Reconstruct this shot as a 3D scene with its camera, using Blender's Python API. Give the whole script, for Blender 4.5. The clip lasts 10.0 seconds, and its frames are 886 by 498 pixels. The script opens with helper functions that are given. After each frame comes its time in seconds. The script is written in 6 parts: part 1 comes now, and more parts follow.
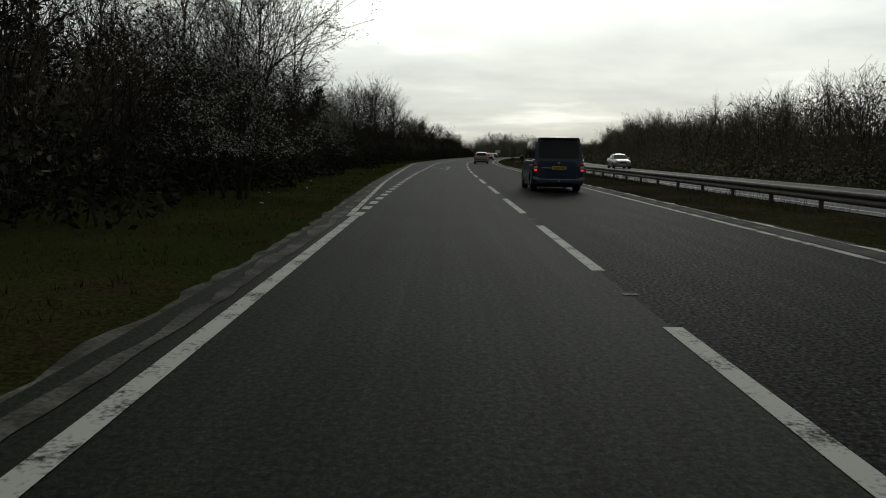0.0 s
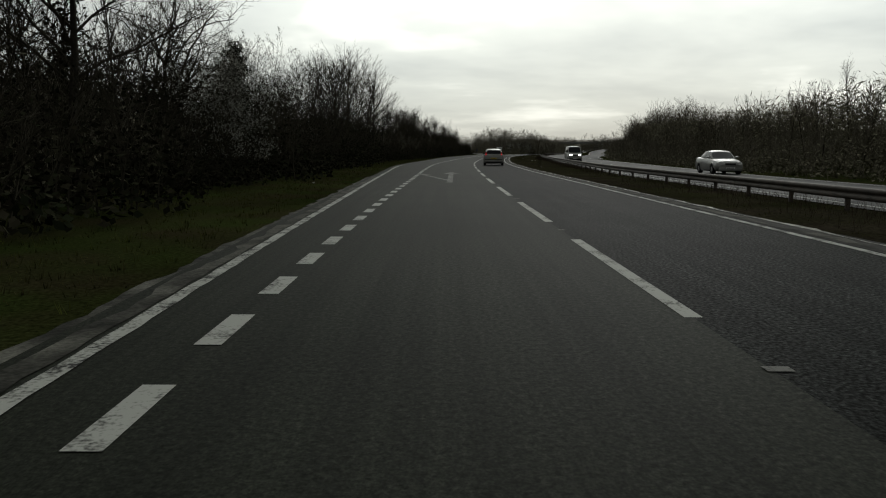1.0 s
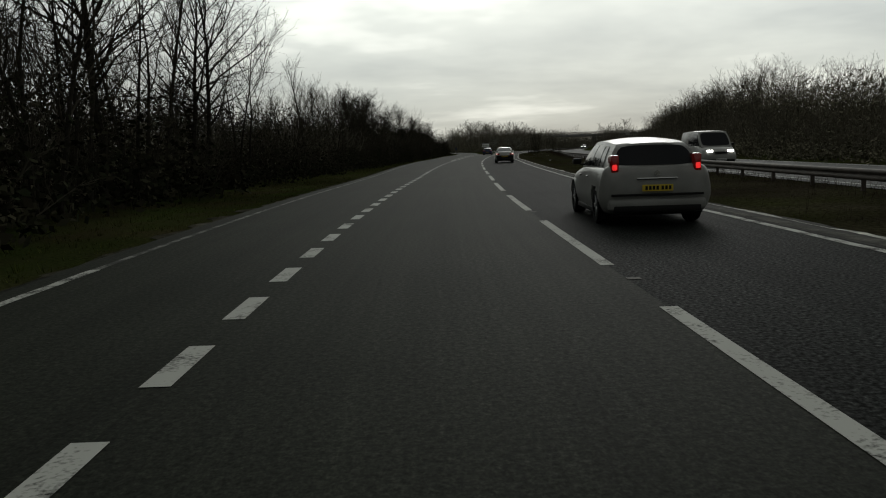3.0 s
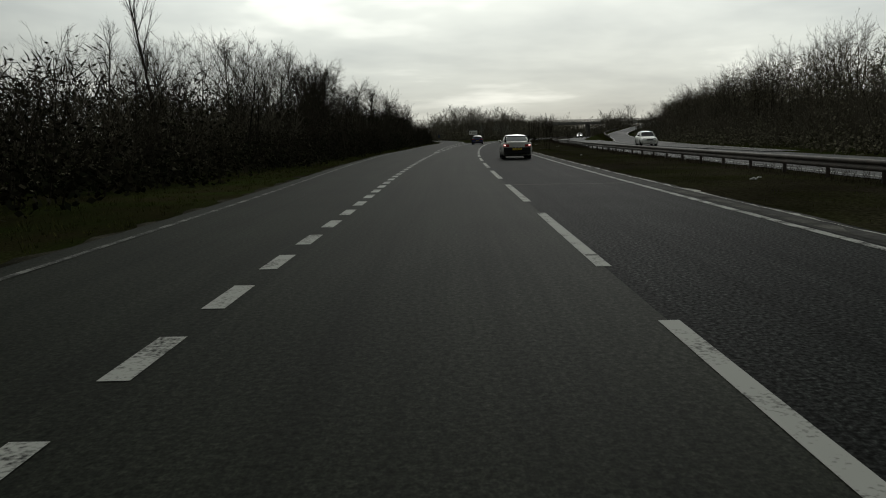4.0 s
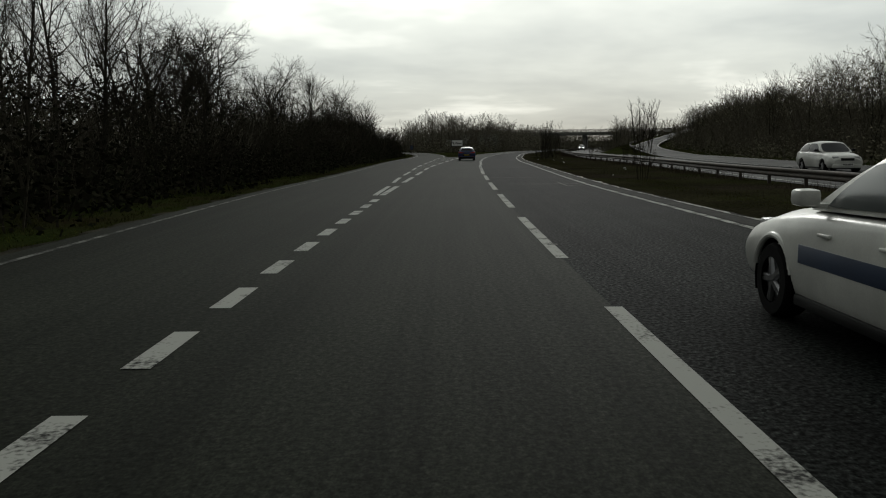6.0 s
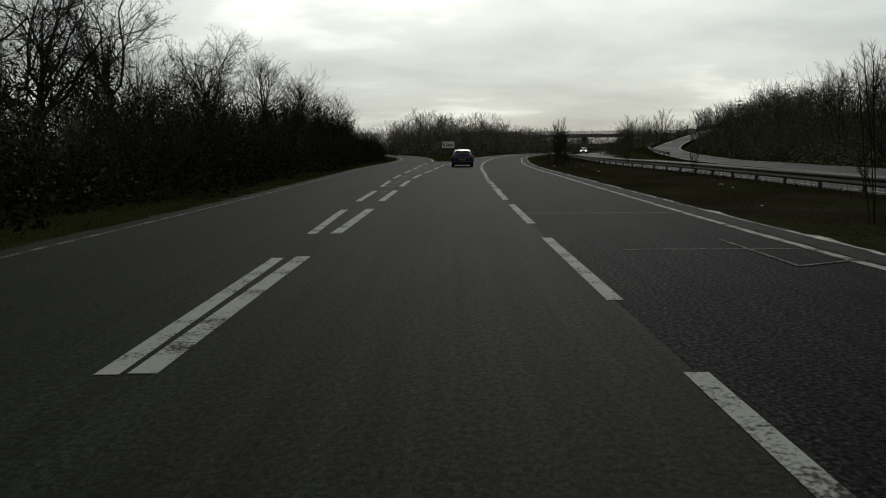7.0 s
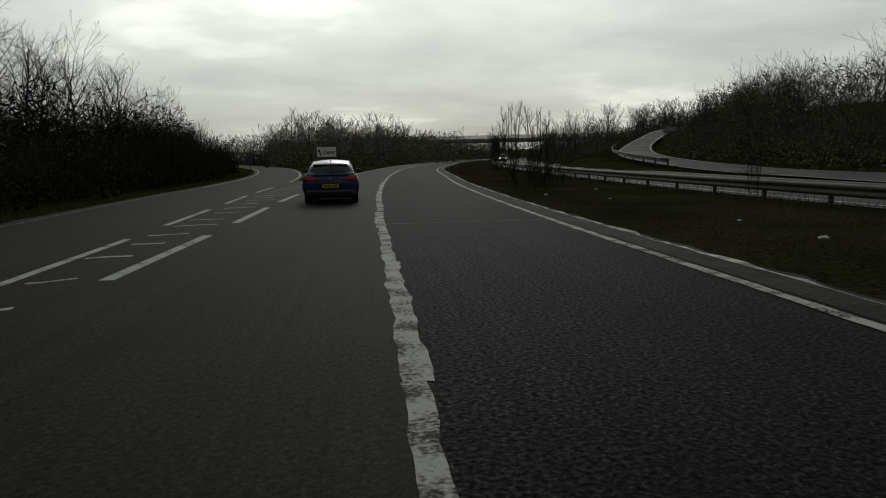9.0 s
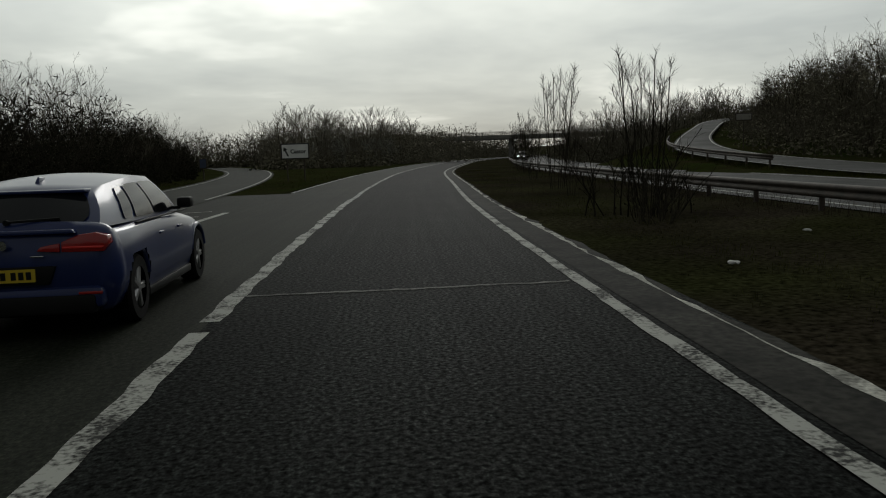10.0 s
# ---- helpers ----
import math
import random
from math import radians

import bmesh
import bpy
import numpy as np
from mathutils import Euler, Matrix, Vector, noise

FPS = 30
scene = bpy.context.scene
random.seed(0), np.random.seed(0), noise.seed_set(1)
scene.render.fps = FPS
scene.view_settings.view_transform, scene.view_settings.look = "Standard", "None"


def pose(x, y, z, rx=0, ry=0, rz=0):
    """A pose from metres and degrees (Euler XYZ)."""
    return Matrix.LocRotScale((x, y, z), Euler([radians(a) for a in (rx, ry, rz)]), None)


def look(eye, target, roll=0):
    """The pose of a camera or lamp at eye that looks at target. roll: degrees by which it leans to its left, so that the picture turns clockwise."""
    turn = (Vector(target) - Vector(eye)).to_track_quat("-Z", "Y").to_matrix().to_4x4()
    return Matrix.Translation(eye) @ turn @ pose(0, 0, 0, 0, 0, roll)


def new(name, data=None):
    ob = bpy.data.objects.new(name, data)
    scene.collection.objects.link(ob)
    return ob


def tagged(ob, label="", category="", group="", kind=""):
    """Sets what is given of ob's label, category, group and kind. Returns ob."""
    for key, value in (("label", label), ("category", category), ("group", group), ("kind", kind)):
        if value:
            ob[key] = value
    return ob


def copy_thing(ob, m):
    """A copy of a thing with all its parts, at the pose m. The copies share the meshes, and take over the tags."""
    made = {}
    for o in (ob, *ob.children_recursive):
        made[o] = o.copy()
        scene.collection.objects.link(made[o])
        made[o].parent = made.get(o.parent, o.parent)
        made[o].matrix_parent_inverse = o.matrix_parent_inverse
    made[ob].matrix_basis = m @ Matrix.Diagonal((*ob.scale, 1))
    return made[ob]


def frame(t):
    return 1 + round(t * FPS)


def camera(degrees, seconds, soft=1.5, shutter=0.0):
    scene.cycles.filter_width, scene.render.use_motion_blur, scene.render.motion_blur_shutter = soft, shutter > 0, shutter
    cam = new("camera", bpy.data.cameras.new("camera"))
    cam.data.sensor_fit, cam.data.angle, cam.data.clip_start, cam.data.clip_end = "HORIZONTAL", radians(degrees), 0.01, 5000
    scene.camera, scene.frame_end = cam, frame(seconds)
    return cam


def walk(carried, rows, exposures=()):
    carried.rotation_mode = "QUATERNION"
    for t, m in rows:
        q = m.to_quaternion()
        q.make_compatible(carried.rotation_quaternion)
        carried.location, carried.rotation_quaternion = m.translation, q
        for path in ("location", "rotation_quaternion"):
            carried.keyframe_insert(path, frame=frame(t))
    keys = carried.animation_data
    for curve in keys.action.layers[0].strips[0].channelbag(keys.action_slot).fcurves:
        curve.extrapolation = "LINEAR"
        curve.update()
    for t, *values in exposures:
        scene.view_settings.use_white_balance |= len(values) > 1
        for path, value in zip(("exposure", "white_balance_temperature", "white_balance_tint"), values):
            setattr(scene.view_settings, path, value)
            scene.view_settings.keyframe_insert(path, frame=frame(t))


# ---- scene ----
# ---- camera ----
cam = camera(58, 10.0, soft=1.1)
PATH = [
    (0, look((0.000, 0.000, 1.374), (0.000, 9.928, 0.176), 0.70)),
    (0.5, look((-0.222, 15.017, 1.399), (-0.199, 24.939, 0.158), 0.61)),
    (1, look((-0.274, 29.805, 1.391), (-0.211, 39.729, 0.159), 0.37)),
    (1.5, look((-0.237, 44.782, 1.375), (-0.127, 54.710, 0.189), -0.24)),
    (2, look((-0.128, 59.951, 1.386), (0.048, 69.879, 0.199), -1.04)),
    (2.5, look((0.151, 75.143, 1.423), (0.421, 85.069, 0.237), -1.61)),
    (4, look((1.924, 115.758, 1.405), (2.520, 125.642, 0.004), -1.14)),
    (4.5, look((2.765, 127.540, 1.432), (3.478, 137.415, 0.031), -0.67)),
    (5, look((3.570, 138.340, 1.432), (4.375, 148.209, 0.030), -0.86)),
    (5.5, look((4.366, 148.691, 1.431), (5.221, 158.568, 0.125), -0.77)),
    (7, look((6.946, 177.307, 1.405), (7.979, 187.176, 0.160), -0.30)),
    (7.5, look((7.858, 186.681, 1.413), (9.072, 196.534, 0.213), -0.26)),
    (8, look((9.174, 195.949, 1.428), (10.679, 205.765, 0.255), -0.79)),
    (8.5, look((10.661, 204.956, 1.426), (12.576, 214.703, 0.271), -0.76)),
    (9, look((12.599, 213.953, 1.416), (14.874, 223.621, 0.256), -1.13)),
    (9.5, look((14.768, 222.803, 1.400), (17.038, 232.474, 0.249), -1.78)),
    (10, look((17.008, 231.729, 1.422), (19.129, 241.431, 0.248), -1.81)),
]
EXPOSURES = [(0, 0.15), (1.0, 0.1), (2.5, -0.12), (4.5, 0.0), (7.0, -0.08), (8.5, -0.22), (10, -0.22)]
walk(cam, PATH, EXPOSURES)

# ---- world and sun: overcast afternoon, brightest ahead ----
SUN_EL, SUN_AZ = radians(24), radians(14)
world = bpy.data.worlds.new("overcast_sky")
scene.world = world
world.use_nodes = True
wn, wl = world.node_tree.nodes, world.node_tree.links
wn.clear()


def wnode(kind, **props):
    n = wn.new(kind)
    for k, v in props.items():
        n.inputs[int(k[1:])].default_value = v
    return n


def wmath(op, a, b=None):
    n = wn.new("ShaderNodeMath")
    n.operation = op
    for i, v in enumerate((a, b)):
        if v is None:
            continue
        if isinstance(v, (int, float)):
            n.inputs[i].default_value = v
        else:
            wl.new(v, n.inputs[i])
    return n.outputs[0]


sky = wn.new("ShaderNodeTexSky")
sky.sky_type, sky.sun_disc = "NISHITA", False
sky.sun_elevation, sky.sun_rotation = SUN_EL, SUN_AZ
geo = wn.new("ShaderNodeTexCoord")
sep = wn.new("ShaderNodeSeparateXYZ")
wl.new(geo.outputs["Generated"], sep.inputs[0])
up = wmath("ADD", wmath("ABSOLUTE", sep.outputs["Z"]), 0.15)
flat = wn.new("ShaderNodeCombineXYZ")
wl.new(wmath("DIVIDE", sep.outputs["X"], up), flat.inputs[0])
wl.new(wmath("DIVIDE", sep.outputs["Y"], up), flat.inputs[1])
clouds = wn.new("ShaderNodeTexNoise")
clouds.inputs["Scale"].default_value = 0.55
clouds.inputs["Detail"].default_value = 5.0
clouds.inputs["Roughness"].default_value = 0.56
clouds.inputs["Distortion"].default_value = 0.15
wl.new(flat.outputs[0], clouds.inputs["Vector"])
ramp = wn.new("ShaderNodeValToRGB")
ramp.color_ramp.elements[0].position, ramp.color_ramp.elements[0].color = 0.33, (0.58, 0.62, 0.595, 1)
ramp.color_ramp.elements[1].position, ramp.color_ramp.elements[1].color = 0.68, (1.44, 1.46, 1.34, 1)
mid = ramp.color_ramp.elements.new(0.52)
mid.color = (0.80, 0.84, 0.78, 1)
wl.new(clouds.outputs["Fac"], ramp.inputs[0])
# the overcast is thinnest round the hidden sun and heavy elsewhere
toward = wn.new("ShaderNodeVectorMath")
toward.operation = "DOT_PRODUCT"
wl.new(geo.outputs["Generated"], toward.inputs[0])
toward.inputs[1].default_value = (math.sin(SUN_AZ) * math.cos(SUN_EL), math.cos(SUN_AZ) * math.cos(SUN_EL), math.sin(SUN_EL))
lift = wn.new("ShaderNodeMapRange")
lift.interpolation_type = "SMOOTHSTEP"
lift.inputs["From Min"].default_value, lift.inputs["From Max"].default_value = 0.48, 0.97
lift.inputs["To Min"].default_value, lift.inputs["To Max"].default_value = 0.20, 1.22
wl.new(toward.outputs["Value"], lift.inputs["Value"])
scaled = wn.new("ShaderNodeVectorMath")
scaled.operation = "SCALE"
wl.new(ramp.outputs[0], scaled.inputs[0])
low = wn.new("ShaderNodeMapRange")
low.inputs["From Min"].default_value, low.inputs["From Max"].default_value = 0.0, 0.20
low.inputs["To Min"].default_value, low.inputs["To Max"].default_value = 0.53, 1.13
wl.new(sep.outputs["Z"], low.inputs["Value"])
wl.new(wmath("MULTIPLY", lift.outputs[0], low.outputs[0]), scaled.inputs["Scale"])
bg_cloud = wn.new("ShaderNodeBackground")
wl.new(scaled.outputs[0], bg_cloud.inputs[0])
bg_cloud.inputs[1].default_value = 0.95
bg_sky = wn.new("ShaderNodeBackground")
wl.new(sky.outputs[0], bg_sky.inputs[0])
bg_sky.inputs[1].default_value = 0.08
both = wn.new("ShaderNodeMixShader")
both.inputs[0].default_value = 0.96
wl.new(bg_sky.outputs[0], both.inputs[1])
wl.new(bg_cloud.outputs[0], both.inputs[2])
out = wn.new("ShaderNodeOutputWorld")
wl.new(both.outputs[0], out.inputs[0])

sun_data = bpy.data.lights.new("sun", "SUN")
sun_data.energy, sun_data.angle, sun_data.color = 0.45, radians(18), (1.0, 0.99, 0.96)
sun = new("sun", sun_data)
sun.matrix_world = look((0, 0, 60), (-math.sin(SUN_AZ) * math.cos(SUN_EL) * 10, -math.cos(SUN_AZ) * math.cos(SUN_EL) * 10, 60 - math.sin(SUN_EL) * 10))


# ---- materials ----
def material(name, base=(0.5, 0.5, 0.5), rough=0.6, metal=0.0, vary=0.0, scale=8.0, second=None, fine=0.0, fine_scale=120.0,
             bump=0.0, emit=0.0, coat=0.0, rand=0.0, spec=0.5, blotch=0.0, blotch_scale=0.4, rough_vary=0.0, streak=0.0, grain=0.0, grain_scale=13.0):
    """A principled material: base mixed with second by noise, fine grain, bump, large blotches, and a random shade per object."""
    m = bpy.data.materials.new(name)
    m.use_nodes = True
    nt, nl = m.node_tree.nodes, m.node_tree.links
    p = nt["Principled BSDF"]
    p.inputs["Roughness"].default_value, p.inputs["Metallic"].default_value = rough, metal
    p.inputs["Specular IOR Level"].default_value = spec
    p.inputs["Coat Weight"].default_value = coat
    p.inputs["Coat Roughness"].default_value = 0.08
    m.diffuse_color = (*base, 1)
    p.inputs["Base Color"].default_value = (*base, 1)
    if emit:
        p.inputs["Emission Color"].default_value = (*base, 1)
        p.inputs["Emission Strength"].default_value = emit
    if not (vary or fine or bump or rand or blotch):
        return m
    where = nt.new("ShaderNodeNewGeometry").outputs["Position"]

    def noise_tex(sc, detail=5.0):
        n = nt.new("ShaderNodeTexNoise")
        n.inputs["Scale"].default_value, n.inputs["Detail"].default_value = sc, detail
        nl.new(where, n.inputs["Vector"])
        return n.outputs["Fac"]

    def remap(v, a, b, c, d):
        r = nt.new("ShaderNodeMapRange")
        for k, x in zip(("From Min", "From Max", "To Min", "To Max"), (a, b, c, d)):
            r.inputs[k].default_value = x
        nl.new(v, r.inputs["Value"])
        return r.outputs[0]

    colour = None
    mix = nt.new("ShaderNodeMix")
    mix.data_type = "RGBA"
    mix.inputs[6].default_value = (*base, 1)
    mix.inputs[7].default_value = (*(second or [b * (1 - vary) for b in base]), 1)
    nl.new(remap(noise_tex(scale), 0.35, 0.65, 0, 1), mix.inputs[0])
    colour = mix.outputs[2]

    def times(c, v):
        s = nt.new("ShaderNodeVectorMath")
        s.operation = "SCALE"
        nl.new(c, s.inputs[0])
        nl.new(v, s.inputs["Scale"])
        return s.outputs[0]

    if fine:
        colour = times(colour, remap(noise_tex(fine_scale, 2.0), 0.25, 0.75, 1 - fine, 1 + fine))
    if grain:
        chips = noise_tex(grain_scale, 3.0)
        colour = times(colour, remap(chips, 0.32, 0.68, 1 - grain, 1 + grain))
        nl.new(remap(chips, 0.32, 0.68, rough + 0.22 * grain, rough - 0.22 * grain), p.inputs["Roughness"])
    if blotch:
        colour = times(colour, remap(noise_tex(blotch_scale, 3.0), 0.3, 0.7, 1 - blotch, 1 + blotch))
    if streak:
        uv = nt.new("ShaderNodeUVMap")
        for (su, sv), depth in (((2.6, 0.045), streak), ((9.0, 0.12), streak * 0.6), ((0.9, 0.35), streak * 0.5), ((26.0, 15.0), fine * 0.7), ((70.0, 40.0), fine * 0.7)):
            mp = nt.new("ShaderNodeVectorMath")
            mp.operation = "MULTIPLY"
            nl.new(uv.outputs[0], mp.inputs[0])
            mp.inputs[1].default_value = (su, sv, 1)
            n = nt.new("ShaderNodeTexNoise")
            n.inputs["Scale"].default_value, n.inputs["Detail"].default_value = 1.0, 4.0
            nl.new(mp.outputs[0], n.inputs["Vector"])
            colour = times(colour, remap(n.outputs["Fac"], 0.36, 0.64, 1 - depth, 1 + depth))
    if rand:
        oi = nt.new("ShaderNodeObjectInfo")
        colour = times(colour, remap(oi.outputs["Random"], 0, 1, 1 - rand, 1 + rand))
    nl.new(colour, p.inputs["Base Color"])
    if rough_vary and not grain:
        nl.new(remap(noise_tex(blotch_scale * 1.7, 4.0), 0.3, 0.7, rough - rough_vary, rough + rough_vary), p.inputs["Roughness"])
    if bump:
        b = nt.new("ShaderNodeBump")
        b.inputs["Strength"].default_value, b.inputs["Distance"].default_value = bump, 0.02
        nl.new(noise_tex(fine_scale * 0.5 if fine else scale * 6, 4.0), b.inputs["Height"])
        nl.new(b.outputs[0], p.inputs["Normal"])
    return m


ASPHALT = material("asphalt_dry_lane", (0.0170, 0.0192, 0.0138), 0.74, vary=0.14, scale=0.35, fine=0.40, fine_scale=42, bump=0.06, streak=0.15, blotch=0.12, blotch_scale=0.12, spec=0.031, grain=0.22, grain_scale=22)
ASPHALT_WET = material("asphalt_damp_coarse", (0.0092, 0.0106, 0.0096), 0.74, vary=0.22, scale=0.5, fine=0.8, fine_scale=34, bump=0.09, streak=0.24, blotch=0.2, blotch_scale=0.3, spec=0.0175, grain=0.75, grain_scale=27)
ASPHALT_FAR = material("asphalt_wet_sheen", (0.026, 0.0265, 0.025), 0.76, vary=0.12, scale=0.4, fine=0.5, fine_scale=16, bump=0.2, streak=0.15, blotch=0.15, blotch_scale=0.2, rough_vary=0.1, spec=0.10)
GRASS = material("verge_grass", (0.021, 0.029, 0.008), 0.97, scale=0.45, second=(0.025, 0.022, 0.011), fine=0.6, fine_scale=22, bump=1.0, blotch=0.3, blotch_scale=0.15, spec=0.0)
BLADE = material("grass_blades", (0.052, 0.066, 0.011), 0.9, scale=0.35, second=(0.060, 0.052, 0.024), fine=0.3, fine_scale=9, blotch=0.3, blotch_scale=0.2, spec=0.0)
STALK = material("dead_weed_stalks", (0.060, 0.045, 0.032), 0.9, vary=0.4, scale=0.6, spec=0.0)
SOIL = material("median_soil", (0.026, 0.0218, 0.0160), 0.97, scale=0.22, second=(0.022, 0.0235, 0.0100), fine=0.8, fine_scale=14, bump=1.0, blotch=0.35, blotch_scale=0.25, spec=0.0)
GRIT = material("kerbside_grit", (0.55, 0.545, 0.49), 0.95, scale=3.0, second=(0.17, 0.17, 0.15), fine=0.5, fine_scale=30, bump=0.8, blotch=0.3, spec=0.2)
BARK = material("bark", (0.045, 0.041, 0.033), 0.9, vary=0.4, scale=5.0, fine=0.3, fine_scale=40, bump=0.6, rand=0.3, spec=0.0)
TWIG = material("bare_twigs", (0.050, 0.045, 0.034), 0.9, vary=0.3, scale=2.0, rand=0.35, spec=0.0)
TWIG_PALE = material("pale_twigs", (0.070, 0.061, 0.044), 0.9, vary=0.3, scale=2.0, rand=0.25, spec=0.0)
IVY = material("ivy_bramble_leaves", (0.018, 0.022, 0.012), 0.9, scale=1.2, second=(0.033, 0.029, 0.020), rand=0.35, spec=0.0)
# bank and far colours are paled: distance haze is put into the base colour
TWIG_BANK_HAZE = material("bank_twigs_hazed", (0.125, 0.113, 0.088), 0.9, vary=0.3, scale=2.0, rand=0.3, spec=0.0)
TWIG_FAR_HAZE = material("far_twigs_hazed", (0.19, 0.178, 0.148), 0.9, vary=0.3, scale=1.0, rand=0.3, spec=0.0)
IVY_BANK_HAZE = material("bank_bramble_hazed", (0.128, 0.124, 0.086), 0.9, scale=1.2, second=(0.170, 0.155, 0.115), rand=0.3, spec=0.0)
IVY_FAR_HAZE = material("far_woods_floor_hazed", (0.125, 0.118, 0.090), 0.9, scale=0.6, second=(0.17, 0.156, 0.120), rand=0.2, spec=0.0)
SIGN_GREY = material("weathered_sign_grey", (0.30, 0.29, 0.26), 0.6, vary=0.15, scale=4.0, spec=0.2)
EDGE_STRIP = material("dusty_road_edge", (0.032, 0.0315, 0.027), 0.85, scale=1.6, second=(0.013, 0.013, 0.011), fine=0.7, fine_scale=14, bump=0.10, blotch=0.35, blotch_scale=0.6, spec=0.06)
GRIT_PALE = material("pale_verge_dust", (0.095, 0.093, 0.080), 0.95, scale=1.6, second=(0.026, 0.026, 0.022), fine=0.45, fine_scale=24, bump=0.7, blotch=0.35, blotch_scale=0.7, spec=0.05)
GRIT_DIRT = material("dirt_edge", (0.055, 0.052, 0.041), 0.95, scale=1.5, second=(0.026, 0.025, 0.019), fine=0.5, fine_scale=30, bump=0.6, blotch=0.4, spec=0.0)
PINE = material("evergreen_needles", (0.012, 0.018, 0.010), 0.8, scale=2.0, second=(0.018, 0.024, 0.012), rand=0.2, spec=0.15)
BLOSSOM = material("blackthorn_blossom", (0.55, 0.55, 0.50), 0.9, vary=0.3, scale=3.0, rand=0.1, spec=0.2)
STEEL = material("galvanised_steel", (0.078, 0.062, 0.050), 0.74, metal=0.12, vary=0.45, scale=2.5, fine=0.2, fine_scale=30, bump=0.1)
CONCRETE = material("bridge_concrete", (0.20, 0.195, 0.18), 0.9, vary=0.3, scale=0.8, fine=0.2, fine_scale=8, bump=0.3)
BLACK = material("black_plastic", (0.012, 0.012, 0.012), 0.6, vary=0.3, scale=4.0, spec=0.2)
RUBBER = material("tyre_rubber", (0.014, 0.014, 0.014), 0.9, vary=0.3, scale=10, spec=0.1)
# lightened base colour stands in for sky reflected in and seen through the glass
GLASS_SKY_PALE = material("sky_pale_car_glass", (0.10, 0.11, 0.11), 0.10, spec=0.5)
GLASS_CAR = material("tinted_car_glass", (0.008, 0.009, 0.011), 0.06, spec=0.14)
GLASS_VAN = material("privacy_glass", (0.027, 0.031, 0.035), 0.06, spec=0.14)
DULL_STEEL = material("dull_bumper_steel", (0.20, 0.20, 0.205), 0.45, metal=0.5, vary=0.3, scale=6.0)
CHROME = material("chrome", (0.75, 0.75, 0.75), 0.18, metal=1.0)
RIM = material("alloy_rim", (0.42, 0.42, 0.43), 0.35, metal=0.9, vary=0.3, scale=12)
PLATE = material("yellow_plate", (0.62, 0.45, 0.03), 0.5)
PLATE_W = material("white_plate", (0.7, 0.7, 0.68), 0.5)
LAMP_RED = material("tail_lamp_red", (0.34, 0.013, 0.012), 0.2, coat=0.6)
LAMP_DIM = material("tail_lamp_strip", (0.50, 0.03, 0.025), 0.25, emit=0.05)
LAMP_LIT = material("tail_lamp_lit", (0.9, 0.03, 0.03), 0.3, emit=0.9)
BRAKE_LIT = material("brake_lamp_lit", (1.0, 0.55, 0.50), 0.3, emit=1.6)
LAMP_CLEAR = material("clear_lamp", (0.5, 0.5, 0.5), 0.12, coat=0.5)
HEAD_LIT = material("headlamp_lit", (1.0, 0.98, 0.92), 0.3, emit=6.0)
WHITE_BITS = material("white_litter", (0.62, 0.62, 0.60), 0.8, vary=0.3, scale=9)
SIGN_FACE = material("sign_white", (0.88, 0.88, 0.86), 0.5, vary=0.12, scale=1.5)
SIGN_INK = material("sign_black", (0.012, 0.012, 0.012), 0.5)
SIGN_BACK = material("sign_grey_back", (0.16, 0.16, 0.155), 0.6, vary=0.2, scale=3)
SIGN_BLUE = material("sign_dull_blue", (0.04, 0.06, 0.11), 0.5, vary=0.2, scale=3)


def paint_material(name, wear, colour=(0.36, 0.365, 0.335)):
    """Road paint, worn through to the asphalt in patches."""
    m = bpy.data.materials.new(name)
    m.use_nodes = True
    nt, nl = m.node_tree.nodes, m.node_tree.links
    p = nt["Principled BSDF"]
    p.inputs["Roughness"].default_value, p.inputs["Specular IOR Level"].default_value = 0.8, 0.12
    where = nt.new("ShaderNodeNewGeometry").outputs["Position"]
    total = None
    for sc, w in ((2.2, 1.0), (28.0, 0.8)):
        n = nt.new("ShaderNodeTexNoise")
        n.inputs["Scale"].default_value, n.inputs["Detail"].default_value = sc, 6.0
        nl.new(where, n.inputs["Vector"])
        s = nt.new("ShaderNodeMath")
        s.operation = "MULTIPLY"
        s.inputs[1].default_value = w
        nl.new(n.outputs["Fac"], s.inputs[0])
        if total is None:
            total = s.outputs[0]
        else:
            a = nt.new("ShaderNodeMath")
            a.operation = "ADD"
            nl.new(total, a.inputs[0])
            nl.new(s.outputs[0], a.inputs[1])
            total = a.outputs[0]
    r = nt.new("ShaderNodeMapRange")
    r.inputs["From Min"].default_value, r.inputs["From Max"].default_value = wear, wear + 0.22
    nl.new(total, r.inputs["Value"])
    mix = nt.new("ShaderNodeMix")
    mix.data_type = "RGBA"
    mix.inputs[6].default_value, mix.inputs[7].default_value = (0.024, 0.024, 0.022, 1), (*colour, 1)
    nl.new(r.outputs[0], mix.inputs[0])
    nl.new(mix.outputs[2], p.inputs["Base Color"])
    m.diffuse_color = (*colour, 1)
    return m


PAINT = paint_material("road_paint", 0.66)
PAINT_OLD = paint_material("road_paint_worn", 0.73)
PAINT_ARROW = paint_material("road_paint_scrubbed", 0.78, (0.15, 0.152, 0.136))
PAINT_FAINT = paint_material("road_paint_faint", 0.84, (0.19, 0.19, 0.175))
SEALANT = paint_material("joint_sealant", 0.76, (0.13, 0.13, 0.118))


def car_paint(name, base, dirt=0.25, rough=0.30, coat=0.14, spec=0.3):
    m = material(name, base, rough, vary=dirt, scale=1.4, fine=0.06, fine_scale=60, coat=coat, blotch=0.12, blotch_scale=1.0, spec=spec)
    return m


